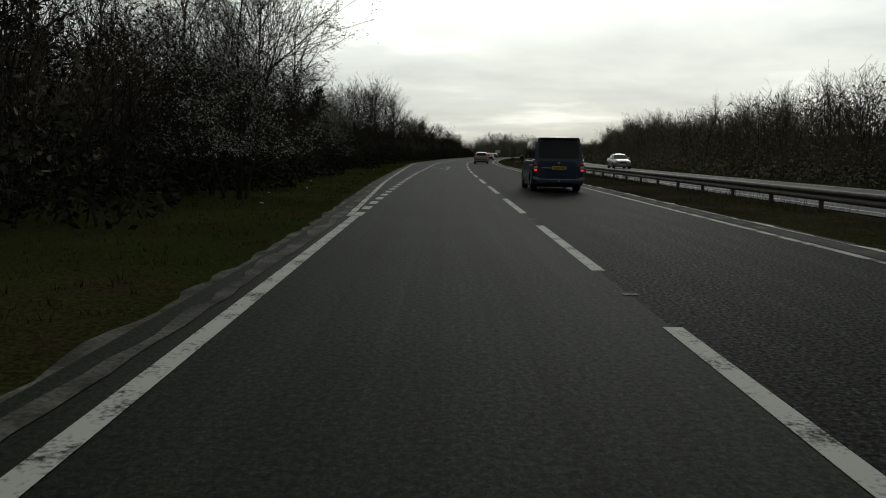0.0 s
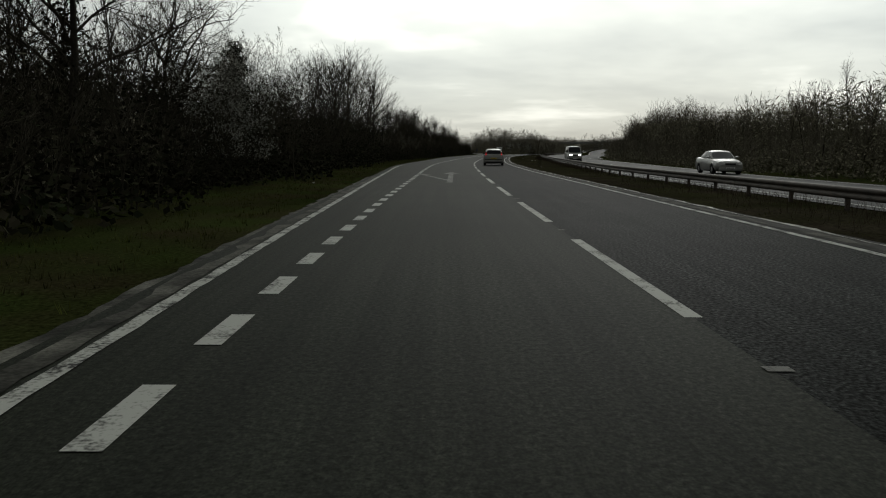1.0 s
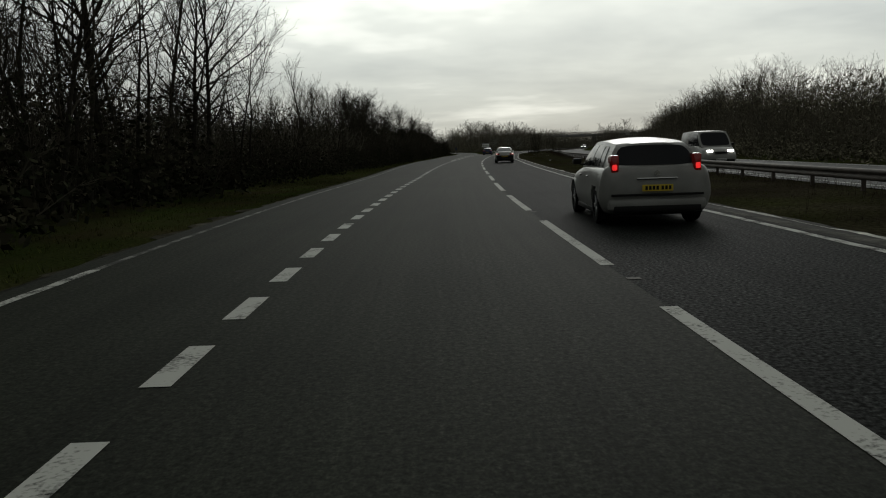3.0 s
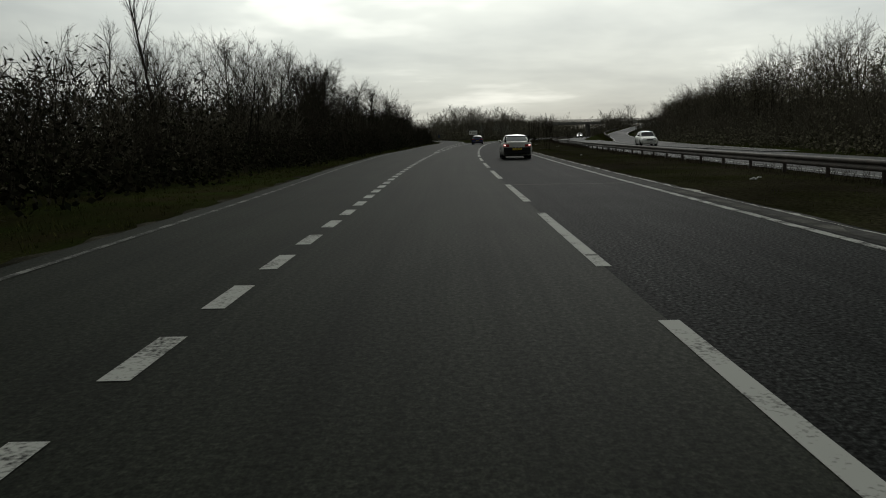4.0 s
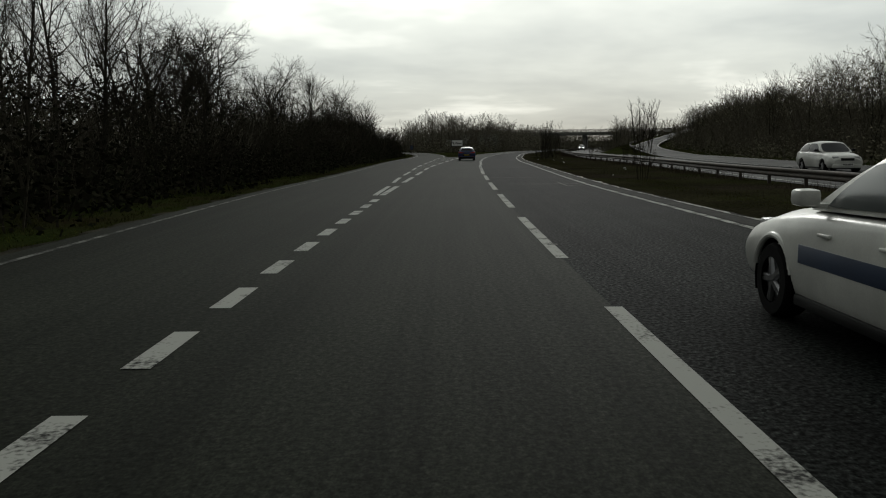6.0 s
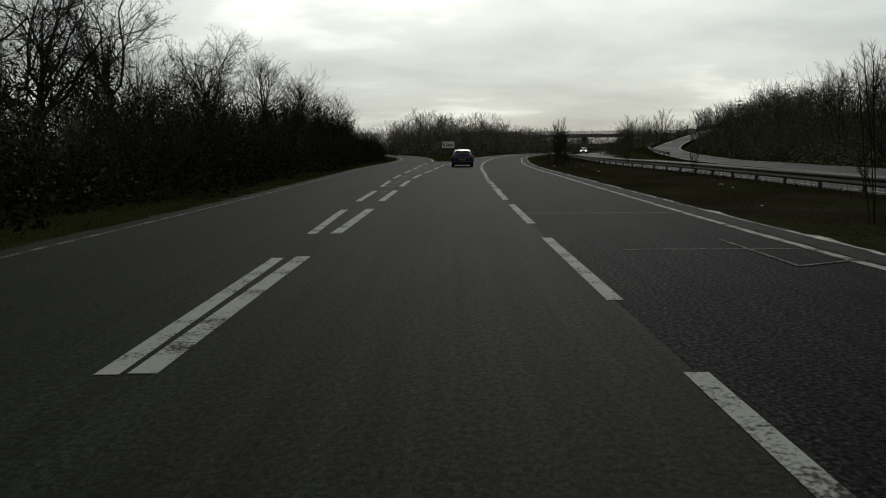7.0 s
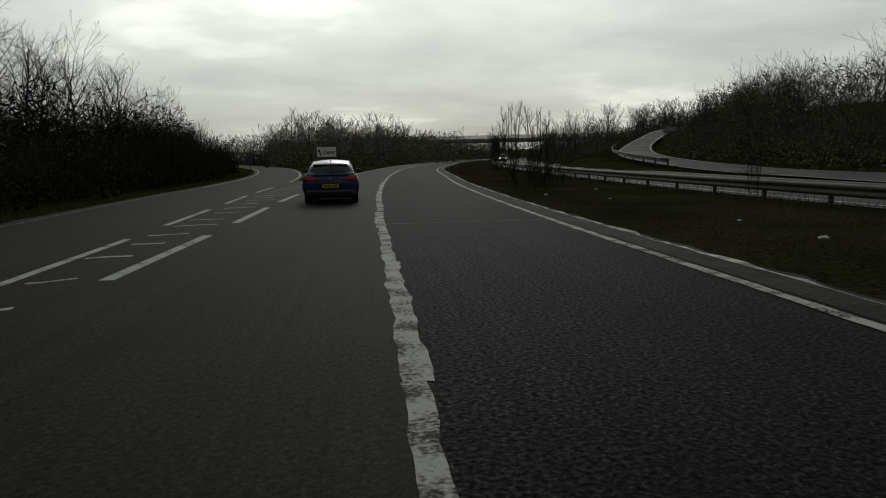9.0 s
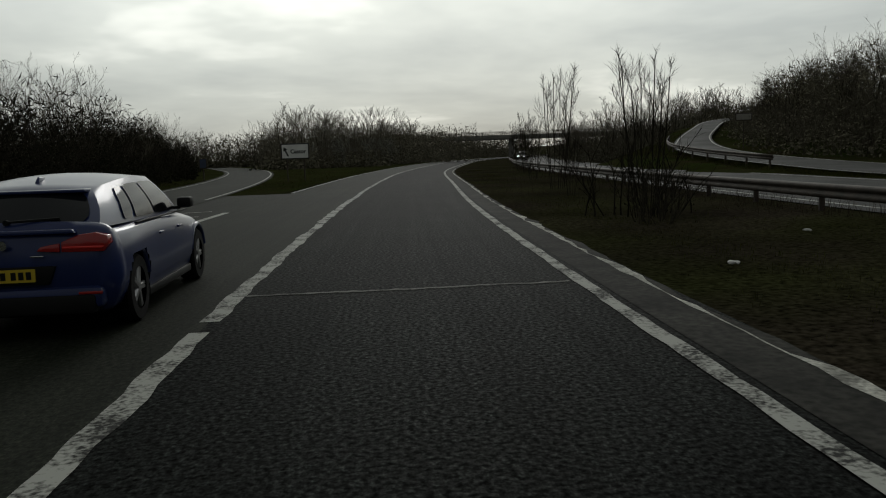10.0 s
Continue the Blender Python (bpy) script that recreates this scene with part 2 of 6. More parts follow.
NAVY = car_paint("van_navy_paint", (0.030, 0.042, 0.082), 0.25, 0.28, 0.22, 0.35)
BLUE = car_paint("hatchback_blue_paint", (0.020, 0.034, 0.125), 0.2, 0.28, 0.25, 0.35)
WHITE = car_paint("saloon_white_paint", (0.70, 0.70, 0.66))
SILVER = car_paint("silver_paint", (0.25, 0.25, 0.235))
CAR_BLACK = car_paint("dark_paint", (0.018, 0.019, 0.022))


# ---- mesh helpers ----
def mesh_ob(name, verts, faces, mat, parent=None, label="", smooth=False):
    me = bpy.data.meshes.new(name)
    me.from_pydata([tuple(v) for v in verts], [], faces)
    for m in (mat if isinstance(mat, (list, tuple)) else [mat]):
        me.materials.append(m)
    if smooth:
        me.polygons.foreach_set("use_smooth", [True] * len(me.polygons))
    me.update()
    ob = new(name, me)
    if parent:
        ob.parent = parent
    if label:
        tagged(ob, label)
    return ob


def part(name, bm, mat, parent, label="", smooth=True):
    """Links a bmesh as one mesh object under a thing."""
    me = bpy.data.meshes.new(name)
    bm.to_mesh(me)
    bm.free()
    me.materials.append(mat)
    if smooth:
        me.polygons.foreach_set("use_smooth", [True] * len(me.polygons))
        me.set_sharp_from_angle(angle=radians(40))
    ob = new(name, me)
    ob.parent = parent
    if label:
        tagged(ob, label)
    return ob


def box(bm, x0, x1, y0, y1, z0, z1, bevel=0.0, taper=1.0):
    """A box into bm, its top scaled by taper."""
    made = bmesh.ops.create_cube(bm, size=1.0)
    vs = made["verts"]
    cx, cy = (x0 + x1) / 2, (y0 + y1) / 2
    for v in vs:
        k = taper if v.co.z > 0 else 1.0
        v.co = Vector((cx + v.co.x * (x1 - x0) * k, cy + v.co.y * (y1 - y0) * k, z0 if v.co.z < 0 else z1))
    if bevel:
        es = list({e for v in vs for e in v.link_edges})
        bmesh.ops.bevel(bm, geom=es, offset=bevel, segments=2, affect="EDGES", profile=0.5)
    return bm


def cyl(bm, p, q, r0, r1=None, n=12, caps=True):
    """A tapered cylinder from p to q."""
    p, q = Vector(p), Vector(q)
    d = q - p
    m = Matrix.Translation((p + q) / 2) @ d.to_track_quat("Z", "Y").to_matrix().to_4x4()
    bmesh.ops.create_cone(bm, cap_ends=caps, segments=n, radius1=r0, radius2=r0 if r1 is None else r1, depth=d.length, matrix=m)
    return bm


def curve(points):
    """x along y through (y, x) points, a smooth cubic."""
    ys = np.array([p[0] for p in points], float)
    xs = np.array([p[1] for p in points], float)
    slope = np.gradient(xs, ys)

    def at(y):
        y = np.asarray(y, float)
        i = np.clip(np.searchsorted(ys, y) - 1, 0, len(ys) - 2)
        h = ys[i + 1] - ys[i]
        t = (y - ys[i]) / h
        t2, t3 = t * t, t * t * t
        return (2 * t3 - 3 * t2 + 1) * xs[i] + (t3 - 2 * t2 + t) * h * slope[i] + (-2 * t3 + 3 * t2) * xs[i + 1] + (t3 - t2) * h * slope[i + 1]

    return at


# ---- plan: x of each line along y ----
lane_x = curve([(-80, 1.9), (-30, 1.87), (0, 1.85), (30, 1.87), (60, 2.0), (82, 2.4), (97, 2.8), (115, 3.55), (132, 4.7), (147, 5.8), (165, 7.3), (184, 9.25), (197, 10.75),
                (211, 12.5), (221, 13.85), (232, 15.4), (240, 16.6), (254, 18.95), (265, 21.0), (292, 26.6), (333, 37.5), (380, 52), (430, 72), (480, 98), (540, 138)])
right_x = curve([(-80, 5.7), (0, 5.8), (60, 5.85), (90, 6.1), (115, 7.0), (138, 8.6), (156, 10.15), (168, 11.3), (188, 13.2), (203, 15.15), (218, 17.2), (230, 18.8), (241, 20.5),
                 (252, 22.4), (270, 26.0), (295, 31.2), (333, 41.8), (380, 56.5), (430, 76.7), (480, 103), (540, 143)])
left_x = curve([(-80, -1.65), (0, -1.7), (24, -1.9), (52, -1.8), (69, -1.5), (82, -1.3), (106, -0.65), (120, 0.2), (133, 1.2), (142, 1.82), (158, 3.14), (170, 4.26), (183, 5.65),
                (196, 7.2), (204, 8.15), (216, 9.6), (222, 10.5), (230, 11.8), (243, 13.8), (254, 15.8), (262, 17.3), (285, 21.9), (333, 33.7), (380, 48.2), (430, 68), (480, 94), (540, 134)])
gore_x = curve([(183, 5.4), (188, 5.9), (196, 6.6), (204, 7.45), (216, 8.65), (222, 9.35), (229, 10.25), (240, 11.6), (250, 12.85), (260, 14.4), (271, 15.6), (300, 17.3), (330, 17.5), (385, 13.5), (420, 9)])
edge_x = curve([(-80, -1.95), (0, -1.95), (14, -1.95), (25, -2.3), (35, -2.65), (55, -3.05), (77, -3.4), (97, -3.6), (115, -2.9), (128, -1.95), (138, -1.3), (147, -0.85), (157, -0.3),
                (170, 0.6), (184, 1.75), (198, 3.4), (221, 5.75), (230, 6.6), (246, 8.4), (262, 10.6), (280, 12.4), (300, 13.2), (330, 12.8), (375, 9.2), (420, 4.5)])
rail_x = curve([(-80, 9.6), (30, 9.7), (60, 9.8), (78, 10.0), (95, 11.2), (125, 13.6), (157, 16.4), (172, 18.0), (190, 20.1), (208, 23.0), (222, 25.2), (240, 27.5), (255, 30.0), (275, 34.0), (300, 39.3),
                (333, 48.8), (380, 63.5), (430, 83.7), (480, 110), (540, 150)])


def opp_near(y):
    return rail_x(y) + 1.1


def opp_far(y):
    return rail_x(y) + 8.7


def smooth01(v):
    v = np.clip(v, 0, 1)
    return v * v * (3 - 2 * v)


# the slip road on the far side: centre points with their height
SLIP = np.array([(26.5, 165, 0.0), (29.0, 185, 0.0), (32.0, 205, 0.0), (36.2, 225, 0.0), (41.0, 245, 0.0), (46.6, 267, 0.1), (51.4, 290, 1.1), (58.5, 304, 2.1), (66.5, 316, 3.3), (75.5, 328, 4.6), (89, 340, 5.6), (108, 350, 6.4)])
SLIP_HALF = np.interp(SLIP[:, 1], [165, 200, 225, 250, 290, 308, 340], [1.0, 2.6, 3.1, 3.1, 2.1, 1.55, 1.5])


def dense(points, n):
    """Points resampled along a smooth curve."""
    p = np.asarray(points, float)
    s = np.r_[0, np.cumsum(np.linalg.norm(np.diff(p[:, :2], axis=0), axis=1))]
    cs = [curve(list(zip(s, p[:, k]))) for k in range(p.shape[1])]
    t = np.linspace(0, s[-1], n)
    return np.stack([c(t) for c in cs], 1)


slip_c = dense(np.c_[SLIP, SLIP_HALF], 90)
slip_t = np.gradient(slip_c[:, :2], axis=0)
slip_t /= np.linalg.norm(slip_t, axis=1)[:, None]
slip_r = np.stack([slip_t[:, 1], -slip_t[:, 0]], 1)

BRIDGE_A, BRIDGE_B = np.array([46.0, 439.0]), np.array([122.0, 409.0])


def ground_z(x, y):
    """Height of the ground: flat beside the roads, the bank that carries the slip road, a rising wooded hillside, low woods bank beyond."""
    x, y = np.asarray(x, float), np.asarray(y, float)
    d2 = (x[..., None] - slip_c[:, 0]) ** 2 + (y[..., None] - slip_c[:, 1]) ** 2
    k = d2.argmin(-1)
    d = np.sqrt(d2.min(-1))
    side = (x - slip_c[k, 0]) * slip_r[k, 0] + (y - slip_c[k, 1]) * slip_r[k, 1]
    zs, half = slip_c[k, 2], slip_c[k, 3]
    left = zs * (1 - smooth01((d - half - 0.8) / 7.0))
    right = zs + 2.6 * smooth01((d - half - 1.5) / 22.0)
    bank = np.where(side < 0, left, right)
    # plain right-hand bank further back
    bx = x - opp_far(np.clip(y, -80, 540))
    plain = 2.2 * smooth01((bx - 3.0) / 22.0)
    w = smooth01((y - 160) / 40.0)
    z = plain * (1 - w) + np.where(bx > -0.5, bank, 0) * w
    z = np.where(y > 352, np.where(bx > 3, np.maximum(plain, 6.0 * smooth01((bx - 8) / 25.0)), 0), z)
    # left bank, low
    lx = edge_x(np.clip(y, -80, 420)) - x
    z = z + np.where(lx > 3.5, 0.5 * smooth01((lx - 3.5) / 8.0), 0)
    return z


def strip(name, xa, xb, y0, y1, z, mat, step=3.0, cols=2, parent=None, wobble=0.0):
    """A surface between two lines, following the ground's level z."""
    ys = np.linspace(y0, y1, max(2, int((y1 - y0) / step) + 1))
    rng = np.random.default_rng(len(name) * 7 + int(abs(y0)))
    a, b = xa(ys), xb(ys)
    if wobble:
        b = b + rng.normal(0, wobble, len(ys))
    verts, faces = [], []
    for i, y in enumerate(ys):
        for j in range(cols):
            f = j / (cols - 1)
            verts.append((a[i] + (b[i] - a[i]) * f, y, z))
    for i in range(len(ys) - 1):
        for j in range(cols - 1):
            q = i * cols + j
            faces.append((q, q + 1, q + cols + 1, q + cols))
    ob = mesh_ob(name, verts, faces, mat, parent)
    lay = ob.data.uv_layers.new(name="along")
    wide = float(np.mean(np.abs(b - a)))
    for lp in ob.data.loops:
        v = lp.vertex_index
        lay.data[lp.index].uv = ((v % cols) / (cols - 1) * wide, float(ys[v // cols]))
    return ob


def off(fn, d):
    return lambda y: fn(y) + d


# ground: one sheet to the horizon
gx = np.r_[-2500, -1200, -600, -300, -150, -80, np.arange(-50, 130, 2.0), 135, 150, 180, 250, 400, 800, 1500, 2500]
gy = np.r_[-1500, -600, -250, -120, np.arange(-80, 460, 3.0), 470, 490, 520, 560, 620, 720, 900, 1300, 2000, 3500]
GX, GY = np.meshgrid(gx, gy)
GZ = ground_z(GX, GY) - 0.06
# the bed of the slip road lies a little under its asphalt
SD = np.sqrt(((GX[..., None] - slip_c[:, 0]) ** 2 + (GY[..., None] - slip_c[:, 1]) ** 2).min(-1))
GZ -= 0.28 * (1 - smooth01((SD - 2.4) / 1.2)) * (GZ > 0.0)
GZ += 0.05 * np.sin(GX * 1.7 + GY * 0.6) * np.cos(GY * 0.9) * (GZ > 0.1)
nx = len(gx)
gverts = np.stack([GX.ravel(), GY.ravel(), GZ.ravel()], 1)
gfaces = [(j * nx + i, j * nx + i + 1, (j + 1) * nx + i + 1, (j + 1) * nx + i) for j in range(len(gy) - 1) for i in range(nx - 1)]
ground = mesh_ob("ground", gverts, gfaces, GRASS, smooth=True)
tagged(ground, "dull winter grass and leaf litter beside a dual carriageway", "ground", kind="structure")

# carriageway in two surfaces, the overtaking lane coarser and damp
road = strip("road", off(edge_x, -0.45), left_x, -80, 258, 0.0, ASPHALT)
tagged(road, "grey asphalt exit lane with worn white paint", "road", kind="structure")
road_mid = strip("road_driving_lane", left_x, lane_x, -80, 540, 0.0, ASPHALT)
tagged(road_mid, "grey-green smooth asphalt driving lane", "road", kind="structure")
road_fast = strip("road_overtaking_lane", lane_x, off(right_x, 0.78), -80, 540, 0.0, ASPHALT_WET, wobble=0.0)
tagged(road_fast, "dark damp coarse asphalt overtaking lane", "road", kind="structure")
road_slip = strip("road_exit_slip", off(edge_x, -0.45), off(gore_x, 0.25), 258, 420, 0.0, ASPHALT)
tagged(road_slip, "pale grey asphalt exit slip road curving away", "road", kind="structure")
# paved nose between exit lane and carriageway
road_nose = strip("road_nose", off(gore_x, 0.25), left_x, 258, 266, -0.012, ASPHALT, step=1.0)
tagged(road_nose, "dirty asphalt nose where the exit leaves", "road", kind="structure")
road_opp = strip("road_opposite", off(opp_near, -0.5), off(opp_far, 0.4), -80, 540, 0.0, ASPHALT_FAR)
tagged(road_opp, "wet shining asphalt of the opposite carriageway", "road", kind="structure")
sv, sf = [], []
for i in range(len(slip_c)):
    for s in (-1, 1):
        p = slip_c[i, :2] + slip_r[i] * s * slip_c[i, 3]
        sv.append((p[0], p[1], slip_c[i, 2] + 0.05))
    if i:
        q = 2 * i
        sf.append((q - 2, q - 1, q + 1, q))
road_on = mesh_ob("road_joining_slip", sv, sf, ASPHALT_FAR)
tagged(road_on, "wet pale asphalt slip road climbing to the bridge", "road", kind="structure")
for s in (-1, 1):
    lv, lf = [], []
    for i in range(len(slip_c)):
        for d in (0.28, 0.14):
            p = slip_c[i, :2] + slip_r[i] * s * (slip_c[i, 3] - d)
            lv.append((p[0], p[1], slip_c[i, 2] + 0.058))
        if i:
            q = 2 * i
            lf.append((q - 2, q - 1, q + 1, q))
    mesh_ob("edge_line", lv, lf, PAINT, road_on)
# dusty strip between the edge line and the soil
edge_strip = strip("road_edge_strip", off(right_x, 0.16), off(right_x, 0.76), -80, 420, 0.004, EDGE_STRIP, step=0.8, wobble=0.05)
tagged(edge_strip, "pale dusty strip of asphalt beside the median", "road", kind="structure")
# median soil and gritty edges
median = strip("median_ground", off(right_x, 0.78), off(opp_near, -0.5), -80, 540, -0.025, SOIL, cols=4)
tagged(median, "brown soil and thin grass of the central reservation", "ground", kind="structure")
def grit(fn, a, wide, y0, y1, side, seed, mat=GRIT, var=1.5, level=0.008):
    """A ragged narrow drift of grit along a line."""
    rr = random.Random(seed)
    ph = [(rr.uniform(0.3, 3.5), rr.uniform(0, 6.28)) for _ in range(7)]
    ys = np.arange(y0, y1, 0.35)
    w = sum(np.sin(k * ys + p) for k, p in ph) / 7
    w2 = sum(np.sin(k * 2.3 * ys + p * 2) for k, p in ph) / 7
    xa = fn(ys) + a + side * 0.05 * w2
    xb = xa + side * np.clip(wide * (0.75 + var * w) + np.array([rr.uniform(-0.04, 0.04) for _ in ys]), 0.02, 1)
    vs, fs = [], []
    for i in range(len(ys)):
        vs += [(min(xa[i], xb[i]), ys[i], level + 0.001 * (seed % 3)), (max(xa[i], xb[i]), ys[i], level + 0.001 * (seed % 3))]
        if i:
            fs.append((2 * i - 2, 2 * i - 1, 2 * i + 1, 2 * i))
    g = mesh_ob("grit_drift", vs, fs, mat)
    tagged(g, "pale grit and washed-up dirt along the asphalt edge", "grit", kind="structure")


grit(right_x, 0.63, 0.09, -80, 420, 1, 3, GRIT, 2.0)
grit(right_x, 0.24, 0.26, 15, 135, 1, 7, GRIT_PALE, 1.0)
grit(edge_x, -0.11, 0.26, -60, 72, -1, 9, GRIT_PALE, 0.5)
grit(edge_x, -0.48, 0.22, -60, 72, -1, 10, GRIT_PALE, 0.4, -0.045)
grit(edge_x, -0.40, 0.10, 72, 100, -1, 4, GRIT_DIRT)
grit(edge_x, -0.48, 0.32, 100, 300, -1, 5, GRIT_DIRT, 1.5, -0.045)

# ---- road paint ----
def mark(name, fn, y0, y1, w, parent, mat=PAINT, step=1.0, z=0.005, ragged=0.0):
    ys = np.linspace(y0, y1, max(2, int((y1 - y0) / step) + 1))
    x = fn(ys)
    t = np.gradient(x, ys)
    c = 1 / np.sqrt(1 + t * t)
    verts, faces = [], []
    for i in range(len(ys)):
        for s in (-1, 1):
            ww = w * (1 + ragged * (math.sin(ys[i] * 5.3 + s * 2.0 + y0) + math.sin(ys[i] * 2.1 + s) + 0.5 * math.sin(ys[i] * 11.7 + 2 * s)))
            verts.append((x[i] + s * ww / 2 * c[i], ys[i] - s * ww / 2 * t[i] * c[i], z))
    for i in range(1, len(ys)):
        q = 2 * i
        faces.append((q - 2, q - 1, q + 1, q))
    return mesh_ob(name, verts, faces, mat, parent)


# lane line: 6 m marks with 3 m gaps, then unbroken and patched
MARK_ENDS = [6.3 + 9 * k for k in range(-6, 11)] + [104.7, 113.1, 121.5, 129.9] + [138.3 + 9 * k for k in range(5)] + [182.0, 189.6, 197.2]
for y in MARK_ENDS:
    mark("lane_mark", lane_x, y - (5.9 if y < 180 else 5.2), y, 0.16, road_mid, PAINT)
y, rnd = 199.0, random.Random(4)
while y < 430:
    n = rnd.uniform(2.5, 7.0)
    mark("lane_line_patch", off(lane_x, rnd.uniform(-0.03, 0.03)), y, y + n, rnd.uniform(0.15, 0.21), road_mid, PAINT_OLD if y > 205 else PAINT, step=0.15, ragged=0.13)
    y += n + (0.0 if rnd.random() < 0.7 else rnd.uniform(0.1, 0.5))
# studs in their patched beds between the marks
for y in [7.8 + 9 * k for k in range(0, 20)] + [215.0, 233.0, 251.0]:
    mark("stud_bed", off(lane_x, rnd.uniform(0.0, 0.08)), y - 0.06, y + 0.06, rnd.uniform(0.12, 0.18), road_mid, SEALANT, step=0.2, z=0.007)
# short dashes of the exit lane
for k in range(-3, 79):
    y = float(np.interp(k, [-3, 0, 14, 21, 29, 55, 61, 66, 79], [18.2, 24.26, 52.63, 67.29, 83.54, 135.49, 146.8, 156.95, 182.5]))
    mark("exit_dash", left_x, y - 1.05, y, 0.20, road, PAINT, z=0.006)
# edge lines
for fn, y0, y1, w, mt, holder in ((right_x, -80, 540, 0.15, PAINT_OLD, road_fast), (edge_x, 17, 100, 0.14, PAINT_OLD, road), (edge_x, 100, 258, 0.11, PAINT_FAINT, road), (edge_x, 258, 420, 0.12, PAINT_OLD, road_slip), (off(left_x, -0.02), -80, 17.0, 0.17, PAINT, road),
                                  (left_x, 266, 540, 0.15, PAINT, road_mid), (gore_x, 263, 420, 0.13, PAINT, road_slip), (off(opp_near, 0.1), -80, 540, 0.15, PAINT, road_opp), (off(opp_far, -0.1), -80, 150, 0.15, PAINT, road_opp),
                                  (off(opp_far, -0.1), 236, 540, 0.15, PAINT, road_opp)):
    worn = 0.09 if mt is PAINT_OLD else 0.0
    mark("edge_line", fn, y0, y1, w, holder, mt, z=0.008, step=0.3 if worn else 1.5, ragged=worn)
for y in np.arange(-60, 520, 9.0):
    mark("lane_mark", off(opp_near, 3.8), y, y + 2.0, 0.12, road_opp)
# diverge hatching: two rows of 5.5 m marks with bars between
for k in range(9):
    y = 182.4 + 8.35 * k
    mark("hatch_line", gore_x, y, y + 5.4, 0.16, road, PAINT)
    if k < 10:
        mark("hatch_line", off(left_x, -0.02), y, y + 5.5, 0.19, road_mid, PAINT)
rb = random.Random(15)
y = 196.0
while y < 256:
    a, b = float(gore_x(y)) + 0.16, float(left_x(y)) - 0.22
    a, b = a + (b - a) * rb.uniform(0.0, 0.22), b - (b - a) * rb.uniform(0.0, 0.3)
    if b - a > 0.22:
        w = rb.uniform(0.11, 0.19)
        vs, fs = [], []
        for i in range(9):
            f = i / 8
            yy = y + 0.07 * math.sin(3.0 * f + y) + rb.uniform(-0.015, 0.015) + 0.12 * f
            vs += [(a + (b - a) * f, yy - w / 2, 0.006), (a + (b - a) * f, yy + w / 2 * rb.uniform(0.6, 1.1), 0.006)]
            if i:
                fs.append((2 * i - 2, 2 * i, 2 * i + 1, 2 * i - 1))
        mesh_ob("hatch_bar", vs, fs, PAINT, road)
    y += rb.uniform(1.5, 2.4)


def arrow(tip, base, head_len, head_w, shaft_w, z, start=None):
    """A painted lane arrow from base to tip."""
    t, b = Vector((*tip, z)), Vector((*base, z))
    d = (t - b).normalized()
    r = Vector((d.y, -d.x, 0))
    n = t - d * head_len
    v = [b - r * shaft_w / 2, b + r * shaft_w / 2, n + r * shaft_w / 2, n - r * shaft_w / 2, n - r * head_w / 2, n + r * head_w / 2, t]
    mesh_ob("lane_arrow", v, [(0, 1, 2, 3), (4, 5, 6)], PAINT_ARROW, road_mid)


arrow((0.55, 80.0), (0.2, 64.0), 3.8, 0.95, 0.26, 0.007)
arrow((-1.45, 76.8), (0.12, 66.6), 2.4, 0.85, 0.24, 0.012)
# sealed joints across the lanes
for y0, x0, x1, w in ((67.3, 2.5, 5.6, 0.09), (138.2, 4.9, 8.6, 0.09), (188.0, 10.6, 13.0, 0.09), (194.4, 10.4, 14.2, 0.09), (211.8, 9.6, 16.6, 0.11), (240.3, 16.6, 20.2, 0.10), (230.6, 15.3, 18.6, 0.09)):
    n = 40
    rj = random.Random(int(y0))
    vs, fs = [], []
    for i in range(n + 1):
        x = x0 + (x1 - x0) * i / n
        yy = y0 + rj.uniform(-0.03, 0.03) - 0.12 * (x - x0)
        ww = w * rj.uniform(0.25, 0.5)
        vs += [(x, yy - ww, 0.006), (x, yy + ww, 0.006)]
        if i:
            fs.append((2 * i - 2, 2 * i, 2 * i + 1, 2 * i - 1))
    mesh_ob("sealed_joint", vs, fs, SEALANT, road_fast)


# outline of an old repair in the overtaking lane
for k, (a, b) in enumerate((((12.42, 188.93), (12.11, 186.17)), ((12.11, 186.17), (13.22, 186.60)))):
    a, b = Vector((*a, 0.010 + 0.002 * k)), Vector((*b, 0.010 + 0.002 * k))
    side = (b - a).cross(Vector((0, 0, 1))).normalized() * 0.03
    vs, fs = [], []
    for i in range(21):
        p = a.lerp(b, i / 20)
        wob = 1 + 0.4 * math.sin(i * 2.3 + k)
        vs += [p - side * wob, p + side * wob]
        if i:
            fs.append((2 * i - 2, 2 * i - 1, 2 * i + 1, 2 * i))
    mesh_ob("repair_edge", vs, fs, PAINT_FAINT, road_fast)


